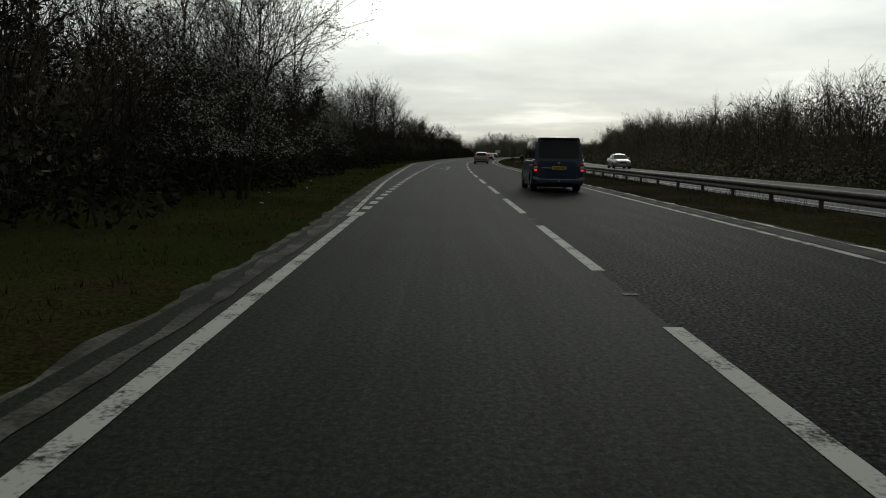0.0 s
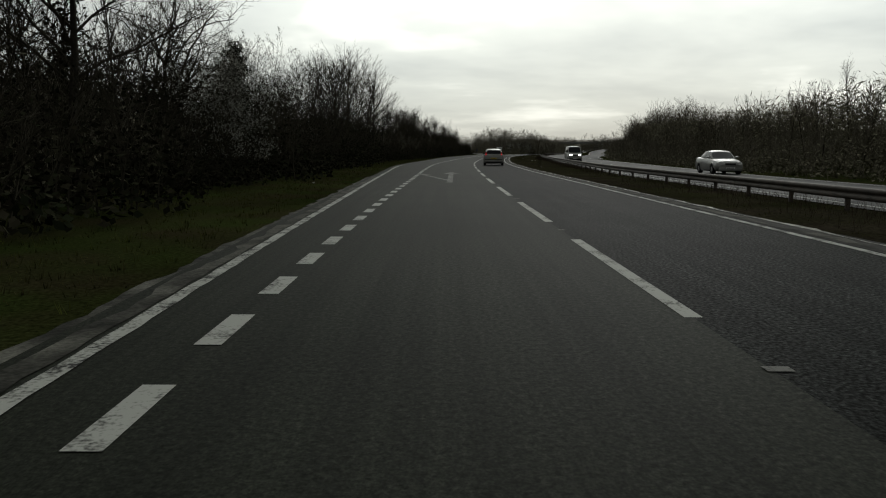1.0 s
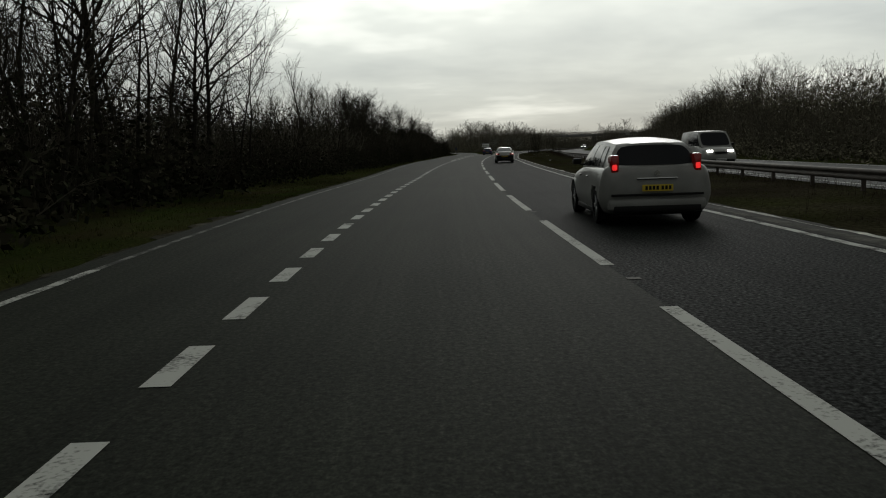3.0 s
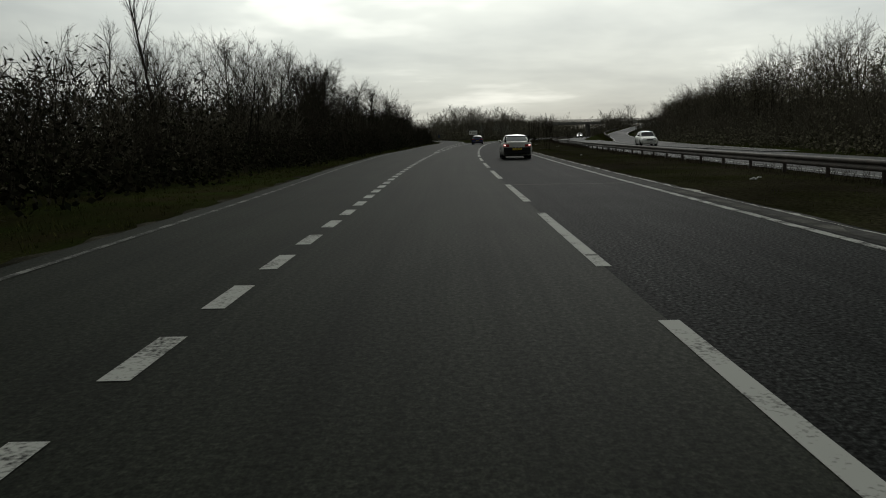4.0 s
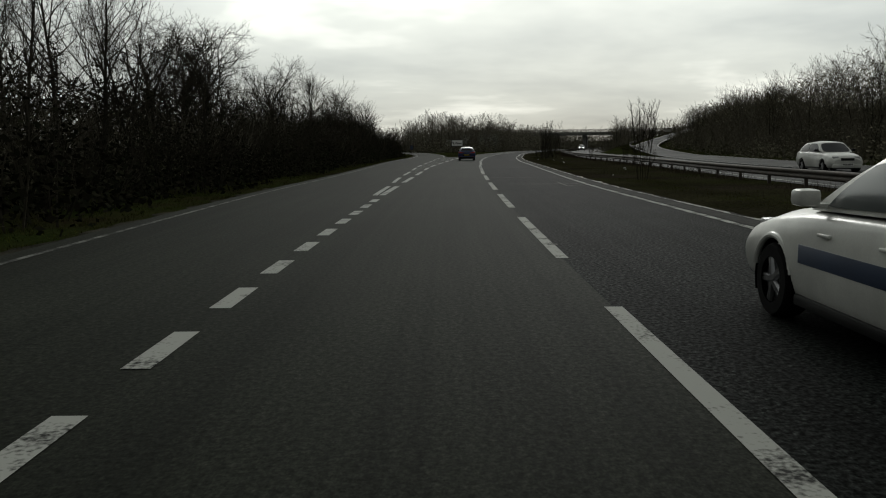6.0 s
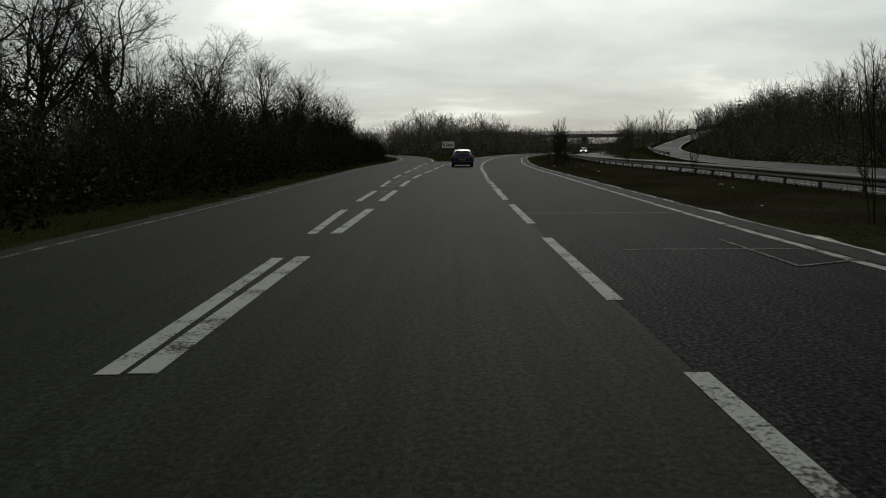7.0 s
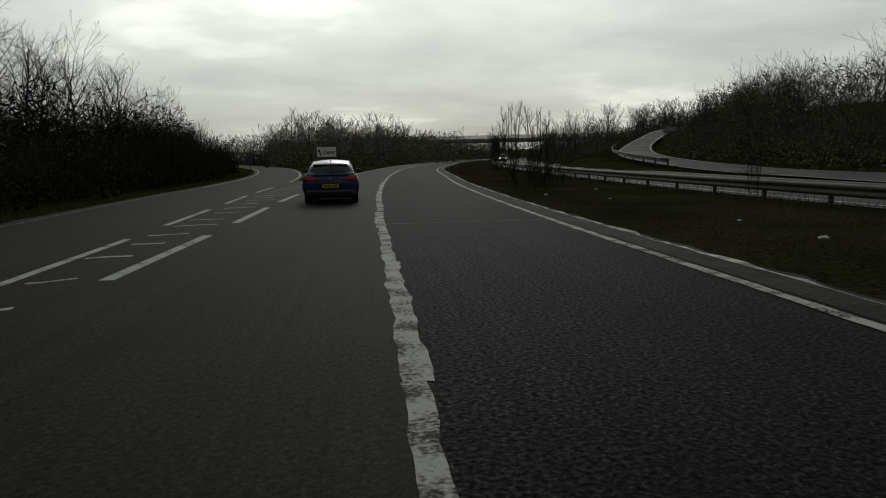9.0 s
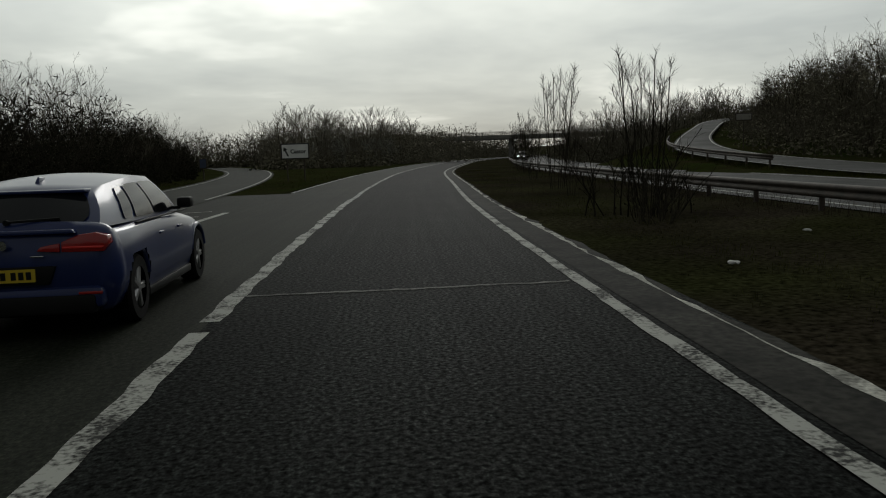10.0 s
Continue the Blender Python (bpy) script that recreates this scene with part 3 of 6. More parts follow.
# ---- crash barrier on the median ----
def barrier(name, pts, top, label, gap=3.2, beam=0.31, both_sides=False):
    """A corrugated steel beam on posts along the points (x, y, z)."""
    holder = new(name)
    p = np.asarray(pts, float)
    t = np.gradient(p[:, :2], axis=0)
    t /= np.linalg.norm(t, axis=1)[:, None]
    r = np.stack([t[:, 1], -t[:, 0]], 1)
    prof = [(0.0, 0.0), (-0.05, 0.02), (-0.075, 0.075), (-0.05, 0.12), (0.0, 0.145), (0.0, 0.165), (-0.05, 0.19), (-0.075, 0.235), (-0.05, 0.29), (0.0, beam)]
    vs, fs = [], []
    k = len(prof)
    for i in range(len(p)):
        for dx, dz in prof:
            vs.append((p[i, 0] + r[i, 0] * dx, p[i, 1] + r[i, 1] * dx, p[i, 2] + top - beam + dz))
        if i:
            for j in range(k - 1):
                q = i * k + j
                fs.append((q - k, q - k + 1, q + 1, q))
    beam_ob = mesh_ob("beam", vs, fs, STEEL, holder, smooth=True)
    so = beam_ob.modifiers.new("thickness", "SOLIDIFY")
    so.thickness = 0.006
    s = np.r_[0, np.cumsum(np.linalg.norm(np.diff(p[:, :2], axis=0), axis=1))]
    bm = bmesh.new()
    box(bm, 0.0, 0.11, -0.03, 0.03, -0.25, top - 0.03)
    box(bm, -0.01, 0.03, -0.09, 0.09, top - 0.22, top - 0.1)
    me = bpy.data.meshes.new("post")
    bm.to_mesh(me)
    bm.free()
    me.materials.append(STEEL)
    for d in np.arange(0.6, s[-1], gap):
        q = [np.interp(d, s, p[:, c]) for c in range(3)]
        tx, ty = np.interp(d, s, t[:, 0]), np.interp(d, s, t[:, 1])
        ob = new("post", me)
        ob.parent = holder
        ob.matrix_basis = Matrix.Translation(q) @ Matrix.Rotation(math.atan2(-tx, ty), 4, "Z")
    tagged(holder, label, "crash barrier")
    return holder


ry = np.arange(-60, 470, 3.2)
barrier("crash_barrier", np.c_[rail_x(ry), ry, 0 * ry], 0.57, "galvanised steel crash barrier on posts along the median")
sel = np.where((slip_c[:, 1] > 268) & (slip_c[:, 1] < 303))[0]
barrier("crash_barrier", np.c_[slip_c[sel, 0] - slip_r[sel, 0] * (slip_c[sel, 3] + 0.5), slip_c[sel, 1] - slip_r[sel, 1] * (slip_c[sel, 3] + 0.5), slip_c[sel, 2] - 0.05], 0.72,
        "short steel crash barrier on the outer bend of the slip road")

# ---- road bridge over both carriageways ----
bridge = new("road_bridge")
ba, bb = BRIDGE_A, BRIDGE_B
bd = (bb - ba) / np.linalg.norm(bb - ba)
bang = math.atan2(bd[1], bd[0])
bl = float(np.linalg.norm(bb - ba))
bridge.matrix_basis = Matrix.Translation((*ba, 0)) @ Matrix.Rotation(bang, 4, "Z")
bm = bmesh.new()
box(bm, -6, bl + 6, -4.5, 4.5, 4.7, 5.5, 0.05)
part("deck", bm, CONCRETE, bridge)
for yy in (-4.3, 4.3):
    bm = bmesh.new()
    box(bm, -6, bl + 6, yy - 0.2, yy + 0.2, 5.502, 5.75, 0.03)
    part("edge_beam", bm, CONCRETE, bridge)
    bm = bmesh.new()
    for zz in (6.0, 6.3, 6.6):
        box(bm, -6, bl + 6, yy - 0.04, yy + 0.04, zz - 0.04, zz + 0.04)
    for xx in np.arange(-5, bl + 6, 2.5):
        box(bm, xx - 0.04, xx + 0.04, yy - 0.04, yy + 0.04, 5.75, 6.65)
    part("parapet_rail", bm, STEEL, bridge)
for xx in (0.5, 34.5, bl - 1.0):
    for yy in (-2.6, 2.6):
        bm = bmesh.new()
        box(bm, xx - 0.5, xx + 0.5, yy - 0.7, yy + 0.7, -0.2, 4.7, 0.06)
        part("pier", bm, CONCRETE, bridge)
tagged(bridge, "grey concrete road bridge with a railed parapet", "bridge")


# ---- vegetation ----
class Wood:
    """Gathers tapered tubes and leaves as plain lists."""

    def __init__(self, seed):
        self.v, self.f, self.r = [], [], random.Random(seed)

    def tube(self, pts, rad, n):
        base = len(self.v)
        for i, p in enumerate(pts):
            a = pts[max(0, i - 1)]
            b = pts[min(len(pts) - 1, i + 1)]
            d = (b - a).normalized()
            u = d.cross(Vector((0.31, 0.17, 0.94)))
            if u.length < 0.05:
                u = d.cross(Vector((1, 0, 0)))
            u.normalize()
            w = d.cross(u)
            for j in range(n):
                t = 2 * math.pi * j / n
                self.v.append(p + (u * math.cos(t) + w * math.sin(t)) * rad[i])
        for i in range(len(pts) - 1):
            for j in range(n):
                q = base + i * n
                self.f.append((q + j, q + (j + 1) % n, q + n + (j + 1) % n, q + n + j))

    def spike(self, p, q, rad):
        """A twig: a thin three-sided cone."""
        d = (q - p).normalized()
        u = d.cross(Vector((0.31, 0.17, 0.94)))
        if u.length < 0.05:
            u = d.cross(Vector((1, 0, 0)))
        u.normalize()
        w = d.cross(u)
        b = len(self.v)
        self.v += [p + u * rad, p + (w * 0.87 - u * 0.5) * rad, p - (w * 0.87 + u * 0.5) * rad, q]
        self.f += [(b, b + 1, b + 3), (b + 1, b + 2, b + 3), (b + 2, b, b + 3)]

    def leaf(self, p, size, squash=0.6):
        r = self.r
        d = Vector((r.gauss(0, 1), r.gauss(0, 1), r.gauss(0, squash)))
        d.normalize()
        u = d.cross(Vector((r.gauss(0, 1), r.gauss(0, 1), r.gauss(0, 1)))).normalized()
        b = len(self.v)
        s = size * r.uniform(0.6, 1.3)
        self.v += [p - d * s * 0.5, p + u * s * 0.3 + d * s * 0.05, p + d * s * 0.5, p - u * s * 0.3]
        self.f.append((b, b + 1, b + 2, b + 3))

    def sliver(self, p, d, size, width):
        """A thin flat withy."""
        r = self.r
        u = d.cross(Vector((r.gauss(0, 1), r.gauss(0, 1), r.gauss(0, 1)))).normalized() * width
        b = len(self.v)
        q = p + d * size
        m = p.lerp(q, 0.45) + Vector((r.gauss(0, 0.03), r.gauss(0, 0.03), 0))
        self.v += [p, m + u, q, m - u]
        self.f.append((b, b + 1, b + 2, b + 3))

    def mesh(self, name, mat):
        me = bpy.data.meshes.new(name)
        me.from_pydata([tuple(v) for v in self.v], [], self.f)
        me.materials.append(mat)
        me.update()
        return me


def bend(rnd, p, d, length, n, wob, lift):
    """A crooked line of n steps from p along d, drawn upward by lift."""
    pts, cur, dd = [p.copy()], p.copy(), d.normalized()
    for i in range(n):
        dd = (dd + Vector((rnd.gauss(0, wob), rnd.gauss(0, wob), rnd.gauss(0, wob) + lift))).normalized()
        cur = cur + dd * (length / n)
        pts.append(cur.copy())
    return pts


def along(pts, f):
    """The place and the direction at the share f of a line."""
    n = len(pts) - 1
    i = min(n - 1, int(f * n))
    return pts[i].lerp(pts[i + 1], f * n - i), (pts[i + 1] - pts[i]).normalized()


def aside(rnd, axis, angle):
    side = axis.cross(Vector((rnd.gauss(0, 1), rnd.gauss(0, 1), rnd.gauss(0, 1))))
    if side.length < 0.05:
        side = axis.cross(Vector((1, 0.3, 0)))
    side.normalize()
    return axis * math.cos(angle) + side * math.sin(angle)


def spray(crown, p, d, length, rad, spec, level):
    """One branch of the crown with its branchlets and fine twigs, which fill the crown out to its edge."""
    r = crown.r
    if level == 0:
        crown.spike(p, p + d * length, rad)
        if length > 0.34:
            for _ in range(spec["sprigs"]):
                q = p + d * length * r.uniform(0.25, 0.8)
                e = (aside(r, d, radians(r.uniform(22, 48))) + Vector((0, 0, spec["lift"]))).normalized()
                crown.spike(q, q + e * length * r.uniform(0.35, 0.6), rad * 0.8)
        return
    n = spec.get("steps", 4) if level == 2 else 2
    pts = bend(r, p, d, length, n, spec["wobble"], spec["lift"])
    rads = [max(spec["twig"], rad * (1 - 0.75 * i / n)) for i in range(n + 1)]
    crown.tube(pts, rads, 4 if level == 2 else 3)
    kids = spec["kids"][2 - level]
    for k in range(kids):
        f = 0.12 + 0.88 * (k + r.random()) / kids
        q, axis = along(pts, min(f, 0.999))
        nd = (aside(r, axis, radians(r.uniform(*spec["angle"]))) + Vector((0, 0, spec["lift"] * 1.5))).normalized()
        ln = length * (0.62 - 0.36 * f) * r.uniform(0.75, 1.25)
        if level == 1:
            ln = min(max(ln, 0.22), 0.75)
        spray(crown, q, nd, ln, max(spec["twig"], rad * 0.45 * (1 - 0.5 * f)), spec, level - 1)


def make_tree(name, seed, height, spec, label, category="tree", bark=BARK, twig=TWIG, flowers=None, ivy=0):
    """A bare winter tree: an Empty at its base with trunk and crown, and blossom or ivy where it has any.
    The limbs reach to a domed outline: wide is its greatest radius, low the share of the height where it begins."""
    crown, leaves = Wood(seed + 50), Wood(seed + 90)
    r = crown.r
    trunks = []
    low, wide = spec["low"], spec["wide"] * height
    for s in range(spec["stems"]):
        trunk = Wood(seed + s)
        trunks.append(trunk)
        a = 2 * math.pi * (s + 0.4 * r.random()) / spec["stems"]
        lean = spec["lean"] if spec["stems"] > 1 else 0.04
        d = Vector((math.cos(a) * lean, math.sin(a) * lean, 1)).normalized()
        o = Vector((math.cos(a), math.sin(a), 0)) * (0.2 if spec["stems"] > 1 else 0) + Vector((0, 0, -0.3))
        tall = height * (r.uniform(0.82, 1.0) if spec["stems"] > 1 else 1.0)
        pts = bend(r, o, d, tall * spec["trunk"], 7, spec["wobble"] * 0.45, 0.02)
        girth = spec["girth"] * height / 9.0
        trunk.tube(pts, [max(0.012, girth * (1.25 - 0.25 * min(1, i)) * (1 - 0.86 * i / 7)) for i in range(8)], 7)
        for k in range(spec["limbs"]):
            f = low + (1.0 - low) * (k + 0.8 * r.random()) / spec["limbs"]
            f = min(f, 0.995)
            q, axis = along(pts, f)
            az = 2.4 * k + a + r.gauss(0, 0.35)
            steep = radians(spec["steep"][0] + (spec["steep"][1] - spec["steep"][0]) * f + r.gauss(0, 6))
            nd = Vector((math.cos(az) * math.sin(steep), math.sin(az) * math.sin(steep), math.cos(steep)))
            g = (f - low) / (1.0 - low)
            dome = max(0.12, math.sqrt(max(0.0, 1 - ((g - 0.32) / 0.72) ** 2)))
            room = height * 1.02 - q.z
            ln = min(wide * dome / max(0.35, math.sin(steep)), max(0.5, room / max(0.25, nd.z))) * r.uniform(0.75, 1.05)
            spray(crown, q, nd, ln, girth * (0.5 - 0.34 * f), spec, 2)
    root = new(name)
    for w in trunks:
        new("trunk" if len(trunks) == 1 else "stem", w.mesh("trunk", bark)).parent = root
    new("crown", crown.mesh("crown", twig)).parent = root
    if flowers:
        ends = [v for v in crown.v if v.z > height * 0.16]
        for _ in range(flowers):
            leaves.leaf(r.choice(ends) + Vector((r.gauss(0, 0.05), r.gauss(0, 0.05), r.gauss(0, 0.05))), 0.055)
        new("blossom", leaves.mesh("blossom", BLOSSOM)).parent = root
    if ivy:
        for _ in range(ivy):
            z = r.random() ** 1.2 * height * 0.62
            a, q = r.random() * 6.283, abs(r.gauss(0, 0.32))
            leaves.leaf(Vector((math.cos(a) * q, math.sin(a) * q, z)), 0.15)
        new("ivy", leaves.mesh("ivy", IVY)).parent = root
    tagged(root, label, category)
    tops = sorted(v.z for v in crown.v)
    root["tall"] = tops[int(len(tops) * 0.985)]
    return root


DOME = dict(stems=3, lean=0.16, trunk=0.86, girth=0.085, limbs=9, low=0.34, wide=0.28, steep=(58, 22), kids=(6, 5), sprigs=1, angle=(24, 52), wobble=0.13, lift=0.028, twig=0.0065)
ASH = dict(stems=1, lean=0.04, trunk=0.93, girth=0.14, limbs=20, low=0.30, wide=0.29, steep=(66, 26), kids=(8, 5), sprigs=1, angle=(26, 54), wobble=0.14, lift=0.025, twig=0.0065)
SLIM = dict(stems=1, lean=0.04, trunk=0.96, girth=0.10, limbs=18, low=0.25, wide=0.12, steep=(44, 12), kids=(6, 5), sprigs=1, angle=(20, 42), wobble=0.08, lift=0.06, twig=0.006)
OAK = dict(stems=1, lean=0.05, trunk=0.62, girth=0.30, limbs=14, low=0.34, wide=0.46, steep=(74, 24), steps=7, kids=(14, 9), sprigs=3, angle=(30, 66), wobble=0.24, lift=0.03, twig=0.009)
THORN = dict(stems=4, lean=0.30, trunk=0.80, girth=0.07, limbs=8, low=0.16, wide=0.34, steep=(72, 24), kids=(10, 7), sprigs=1, angle=(28, 58), wobble=0.15, lift=0.0, twig=0.006)
WAND = dict(stems=7, lean=0.12, trunk=0.96, girth=0.017, limbs=6, low=0.25, wide=0.09, steep=(34, 14), kids=(6, 4), sprigs=0, angle=(16, 36), wobble=0.035, lift=0.05, twig=0.0042)
FAR = dict(stems=2, lean=0.14, trunk=0.88, girth=0.09, limbs=7, low=0.14, wide=0.25, steep=(52, 16), kids=(4, 4), sprigs=0, angle=(22, 50), wobble=0.12, lift=0.05, twig=0.016)

TREES = {
    "bushy": make_tree("bare_tree", 11, 8.0, DOME, "bare multi-stemmed roadside tree with dark twigs"),
    "bushy2": make_tree("bare_tree", 23, 8.5, DOME, "bare multi-stemmed roadside tree with pale brown twigs", twig=TWIG_PALE),
    "ash": make_tree("bare_tree", 31, 11.0, ASH, "tall bare tree with fine upright branches", ivy=160),
    "ash2": make_tree("bare_tree", 47, 10.0, ASH, "tall bare tree with ivy round its dark trunk", ivy=700),
    "slim": make_tree("bare_tree", 53, 10.0, SLIM, "slender bare tree with a narrow upright crown"),
    "oak": make_tree("oak_tree", 59, 9.5, OAK, "wide-spreading bare oak with crooked limbs"),
    "blossom": make_tree("blackthorn_tree", 67, 7.0, THORN, "blackthorn tree in white blossom at the wood's edge", flowers=15000),
    # far, far2 and bank carry the haze in their twig colour
    "far": make_tree("far_tree", 71, 9.0, FAR, "distant bare tree in a wood, greyed for haze", twig=TWIG_FAR_HAZE),
    "far2": make_tree("far_tree", 83, 9.0, dict(FAR, wide=0.2), "distant bare tree with twigs paled for haze", twig=TWIG_BANK_HAZE),
    "bank": make_tree("bank_tree", 105, 9.0, dict(FAR, twig=0.009, limbs=8, wide=0.30, kids=(5, 5), sprigs=1), "bare tree on the wooded bank across the road", twig=TWIG_BANK_HAZE),
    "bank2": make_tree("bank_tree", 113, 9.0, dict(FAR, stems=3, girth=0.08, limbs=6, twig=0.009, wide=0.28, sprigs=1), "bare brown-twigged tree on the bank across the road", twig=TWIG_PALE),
    "wand": make_tree("sapling_clump", 97, 4.2, WAND, "leafless sapling clump with upright stems on the median", "sapling"),
}


def make_evergreen(seed, height):
    w, t = Wood(seed), Wood(seed + 1)
    r = w.r
    t.tube([Vector((0, 0, -0.3)), Vector((0.05, 0, height * 0.5)), Vector((0, 0.05, height))], [0.16, 0.1, 0.02], 7)
    z = height * 0.25
    while z < height:
        reach = (height - z) * 0.32 + 0.35
        for k in range(6):
            a = r.random() * 6.283
            d = Vector((math.cos(a), math.sin(a), r.uniform(0.0, 0.4)))
            tip = Vector((0, 0, z)) + d * reach * r.uniform(0.6, 1.1)
            t.tube([Vector((0, 0, z)), tip], [0.03, 0.01], 3)
            for _ in range(26):
                f = r.uniform(0.25, 1.05)
                w.leaf(Vector((0, 0, z)).lerp(tip, f) + Vector((r.gauss(0, 0.16), r.gauss(0, 0.16), r.gauss(0, 0.14))), 0.26)
        z += 0.42
    root = new("evergreen_tree")
    for nm, ww, mt in (("trunk", t, BARK), ("crown", w, PINE)):
        new(nm, ww.mesh(nm, mt)).parent = root
    tagged(root, "dark evergreen tree standing above the thicket", "tree")
    root["tall"] = height
    return root


TREES["pine"] = make_evergreen(5, 7.6)
for k, t in TREES.items():
    t["far"] = k in ("far", "far2", "bank", "bank2")


def make_shrub(seed, wide, tall, stems, leaves, twigs, leaf=0.12, fat=0.035, label="dense dark thicket of leafless shrub and bramble", wood=TWIG, green=IVY):
    """A dense leafless thicket clump, longer along the road than deep: fanned stems with fine twigs, brambles and ivy in its lower part."""
    w, l = Wood(seed), Wood(seed + 1)
    r = w.r
    humps = [(r.uniform(-0.4, 0.4), r.uniform(0.75, 1.1)) for _ in range(4)]
    spec = dict(kids=(3, twigs), sprigs=0, angle=(20, 52), wobble=0.14, lift=0.07, twig=0.17 * fat)

    def crest(f):
        return max(h * math.exp(-((f - c) / 0.22) ** 2) for c, h in humps) * 0.45 + 0.55

    for _ in range(stems):
        f, g = r.uniform(-0.5, 0.5), r.uniform(-0.5, 0.5)
        p = Vector((g * wide * 0.45, f * wide, -0.15))
        h = tall * r.uniform(0.65, 1.0) * crest(f) * (1 - 0.45 * (2 * g) ** 4)
        d = Vector((g * 0.55 + r.gauss(0, 0.18), r.gauss(0, 0.2), 1)).normalized()
        pts = bend(r, p, d, h * 0.8, 3, 0.12, 0.03)
        w.tube(pts, [0.024, 0.018, 0.012, 0.008], 3)
        for k in range(5):
            q, axis = along(pts, min(0.995, 0.30 + 0.70 * (k + r.random()) / 5))
            spray(w, q, aside(r, axis, radians(r.uniform(12, 42))), h * r.uniform(0.2, 0.34), 0.011, spec, 1)
    for _ in range(leaves):
        f, g = r.uniform(-0.52, 0.52), r.uniform(-0.5, 0.5)
        top = tall * 0.78 * crest(f) * (1 - 0.55 * (2 * g) ** 4)
        z = r.random() ** 1.15 * 0.72
        l.leaf(Vector((g * wide * 0.62, f * wide, z * top)), leaf * (1.2 - 0.7 * z))
    root = new("thicket_shrub")
    bw = new("branchwork", w.mesh("branchwork", wood))
    bw.parent = root
    tagged(bw, kind="stuff")
    fo = new("foliage", l.mesh("foliage", green))
    fo.parent = root
    tagged(fo, kind="stuff")
    tagged(root, label, "shrub", "thicket along the road")
    root["far"] = True
    return root


SHRUBS = [make_shrub(201, 7.0, 3.8, 34, 1700, 6, 0.16), make_shrub(214, 7.5, 4.8, 36, 1900, 6, 0.16), make_shrub(227, 6.5, 3.0, 30, 1500, 6, 0.16)]
# bank thickets use the same twig and leaf colours, lightened for haze
FAR_SHRUBS = [make_shrub(240, 8.0, 4.2, 24, 520, 4, 0.24, 0.06, "dark thicket bush on the far bank", TWIG_BANK_HAZE, IVY_BANK_HAZE), make_shrub(253, 8.5, 5.2, 26, 560, 4, 0.24, 0.06, "dark thicket bush on the far bank", TWIG_BANK_HAZE, IVY_BANK_HAZE)]
LIGHT_SHRUB = make_shrub(266, 8.5, 5.0, 12, 300, 4, 0.5, 0.12, "dark thicket bush among the distant woods", TWIG_BANK_HAZE, IVY_BANK_HAZE)
BARE_BUSH = make_shrub(279, 2.3, 2.7, 22, 60, 5, 0.05, 0.03, "bare twiggy bush at the foot of median saplings")
KEPT = set()
FAR_VERTS, FAR_FACES, FAR_MATS, FAR_SLOT, FAR_N = [], [], [], [], [0]


def far_copy(root, m):
    """Adds a plant to the joined far woods, which nobody could count."""
    for ch in root.children:
        me = ch.data
        co = np.empty(len(me.vertices) * 3)
        me.vertices.foreach_get("co", co)
        a = np.array(m)
        FAR_VERTS.append(co.reshape(-1, 3) @ a[:3, :3].T + a[:3, 3])
        if me.materials[0] not in FAR_MATS:
            FAR_MATS.append(me.materials[0])
        k = FAR_MATS.index(me.materials[0])
        n0 = FAR_N[0]
        for p in me.polygons:
            FAR_FACES.append([n0 + i for i in p.vertices])
        FAR_SLOT.extend([k] * len(me.polygons))
        FAR_N[0] += len(me.vertices)


def plant(root, x, y, size=1.0, group="", lean=0.03, rng=random.Random(77), along=None):
    """A copy of a plant, turned at random, its foot in the ground."""
    if y > 335 and root in FAR_SHRUBS:
        root = LIGHT_SHRUB
    z = float(ground_z(np.array([x]), np.array([y]))[0]) - 0.06
    m = Matrix.Translation((x, y, z)) @ Matrix.Rotation(rng.random() * 6.283 if along is None else along + rng.gauss(0, 0.12) + (math.pi if rng.random() < 0.5 else 0), 4, "Z") @ Matrix.Rotation(rng.gauss(0, lean), 4, "X")
    size = size if y < 335 or "tall" not in root else size * rng.uniform(0.95, 1.05)
    if y > 335 and root.name in KEPT and root["far"]:
        far_copy(root, m @ Matrix.Scale(size, 4))
        return None
    if root.name not in KEPT:
        KEPT.add(root.name)
        root.matrix_basis = m
        ob = root
    else:
        ob = copy_thing(root, m)
    ob.scale = (size, size, size * rng.uniform(0.92, 1.08))
    if group:
        tagged(ob, group=group)
    return ob


rng = random.Random(2024)
# left belt: thicket front, then trees behind
left_foot = curve([(-20, -6.4), (40, -6.9), (100, -7.6), (130, -6.0), (150, -3.6), (165, -2.2), (190, 0.0), (212, 2.2), (230, 4.2), (247, 5.8), (262, 7.6), (280, 9.3), (300, 9.8), (330, 8.6), (375, 4.6), (400, 2.0)])


def bearing(fn, y):
    return -math.atan2(float(fn(y + 2)) - float(fn(y - 2)), 4.0)


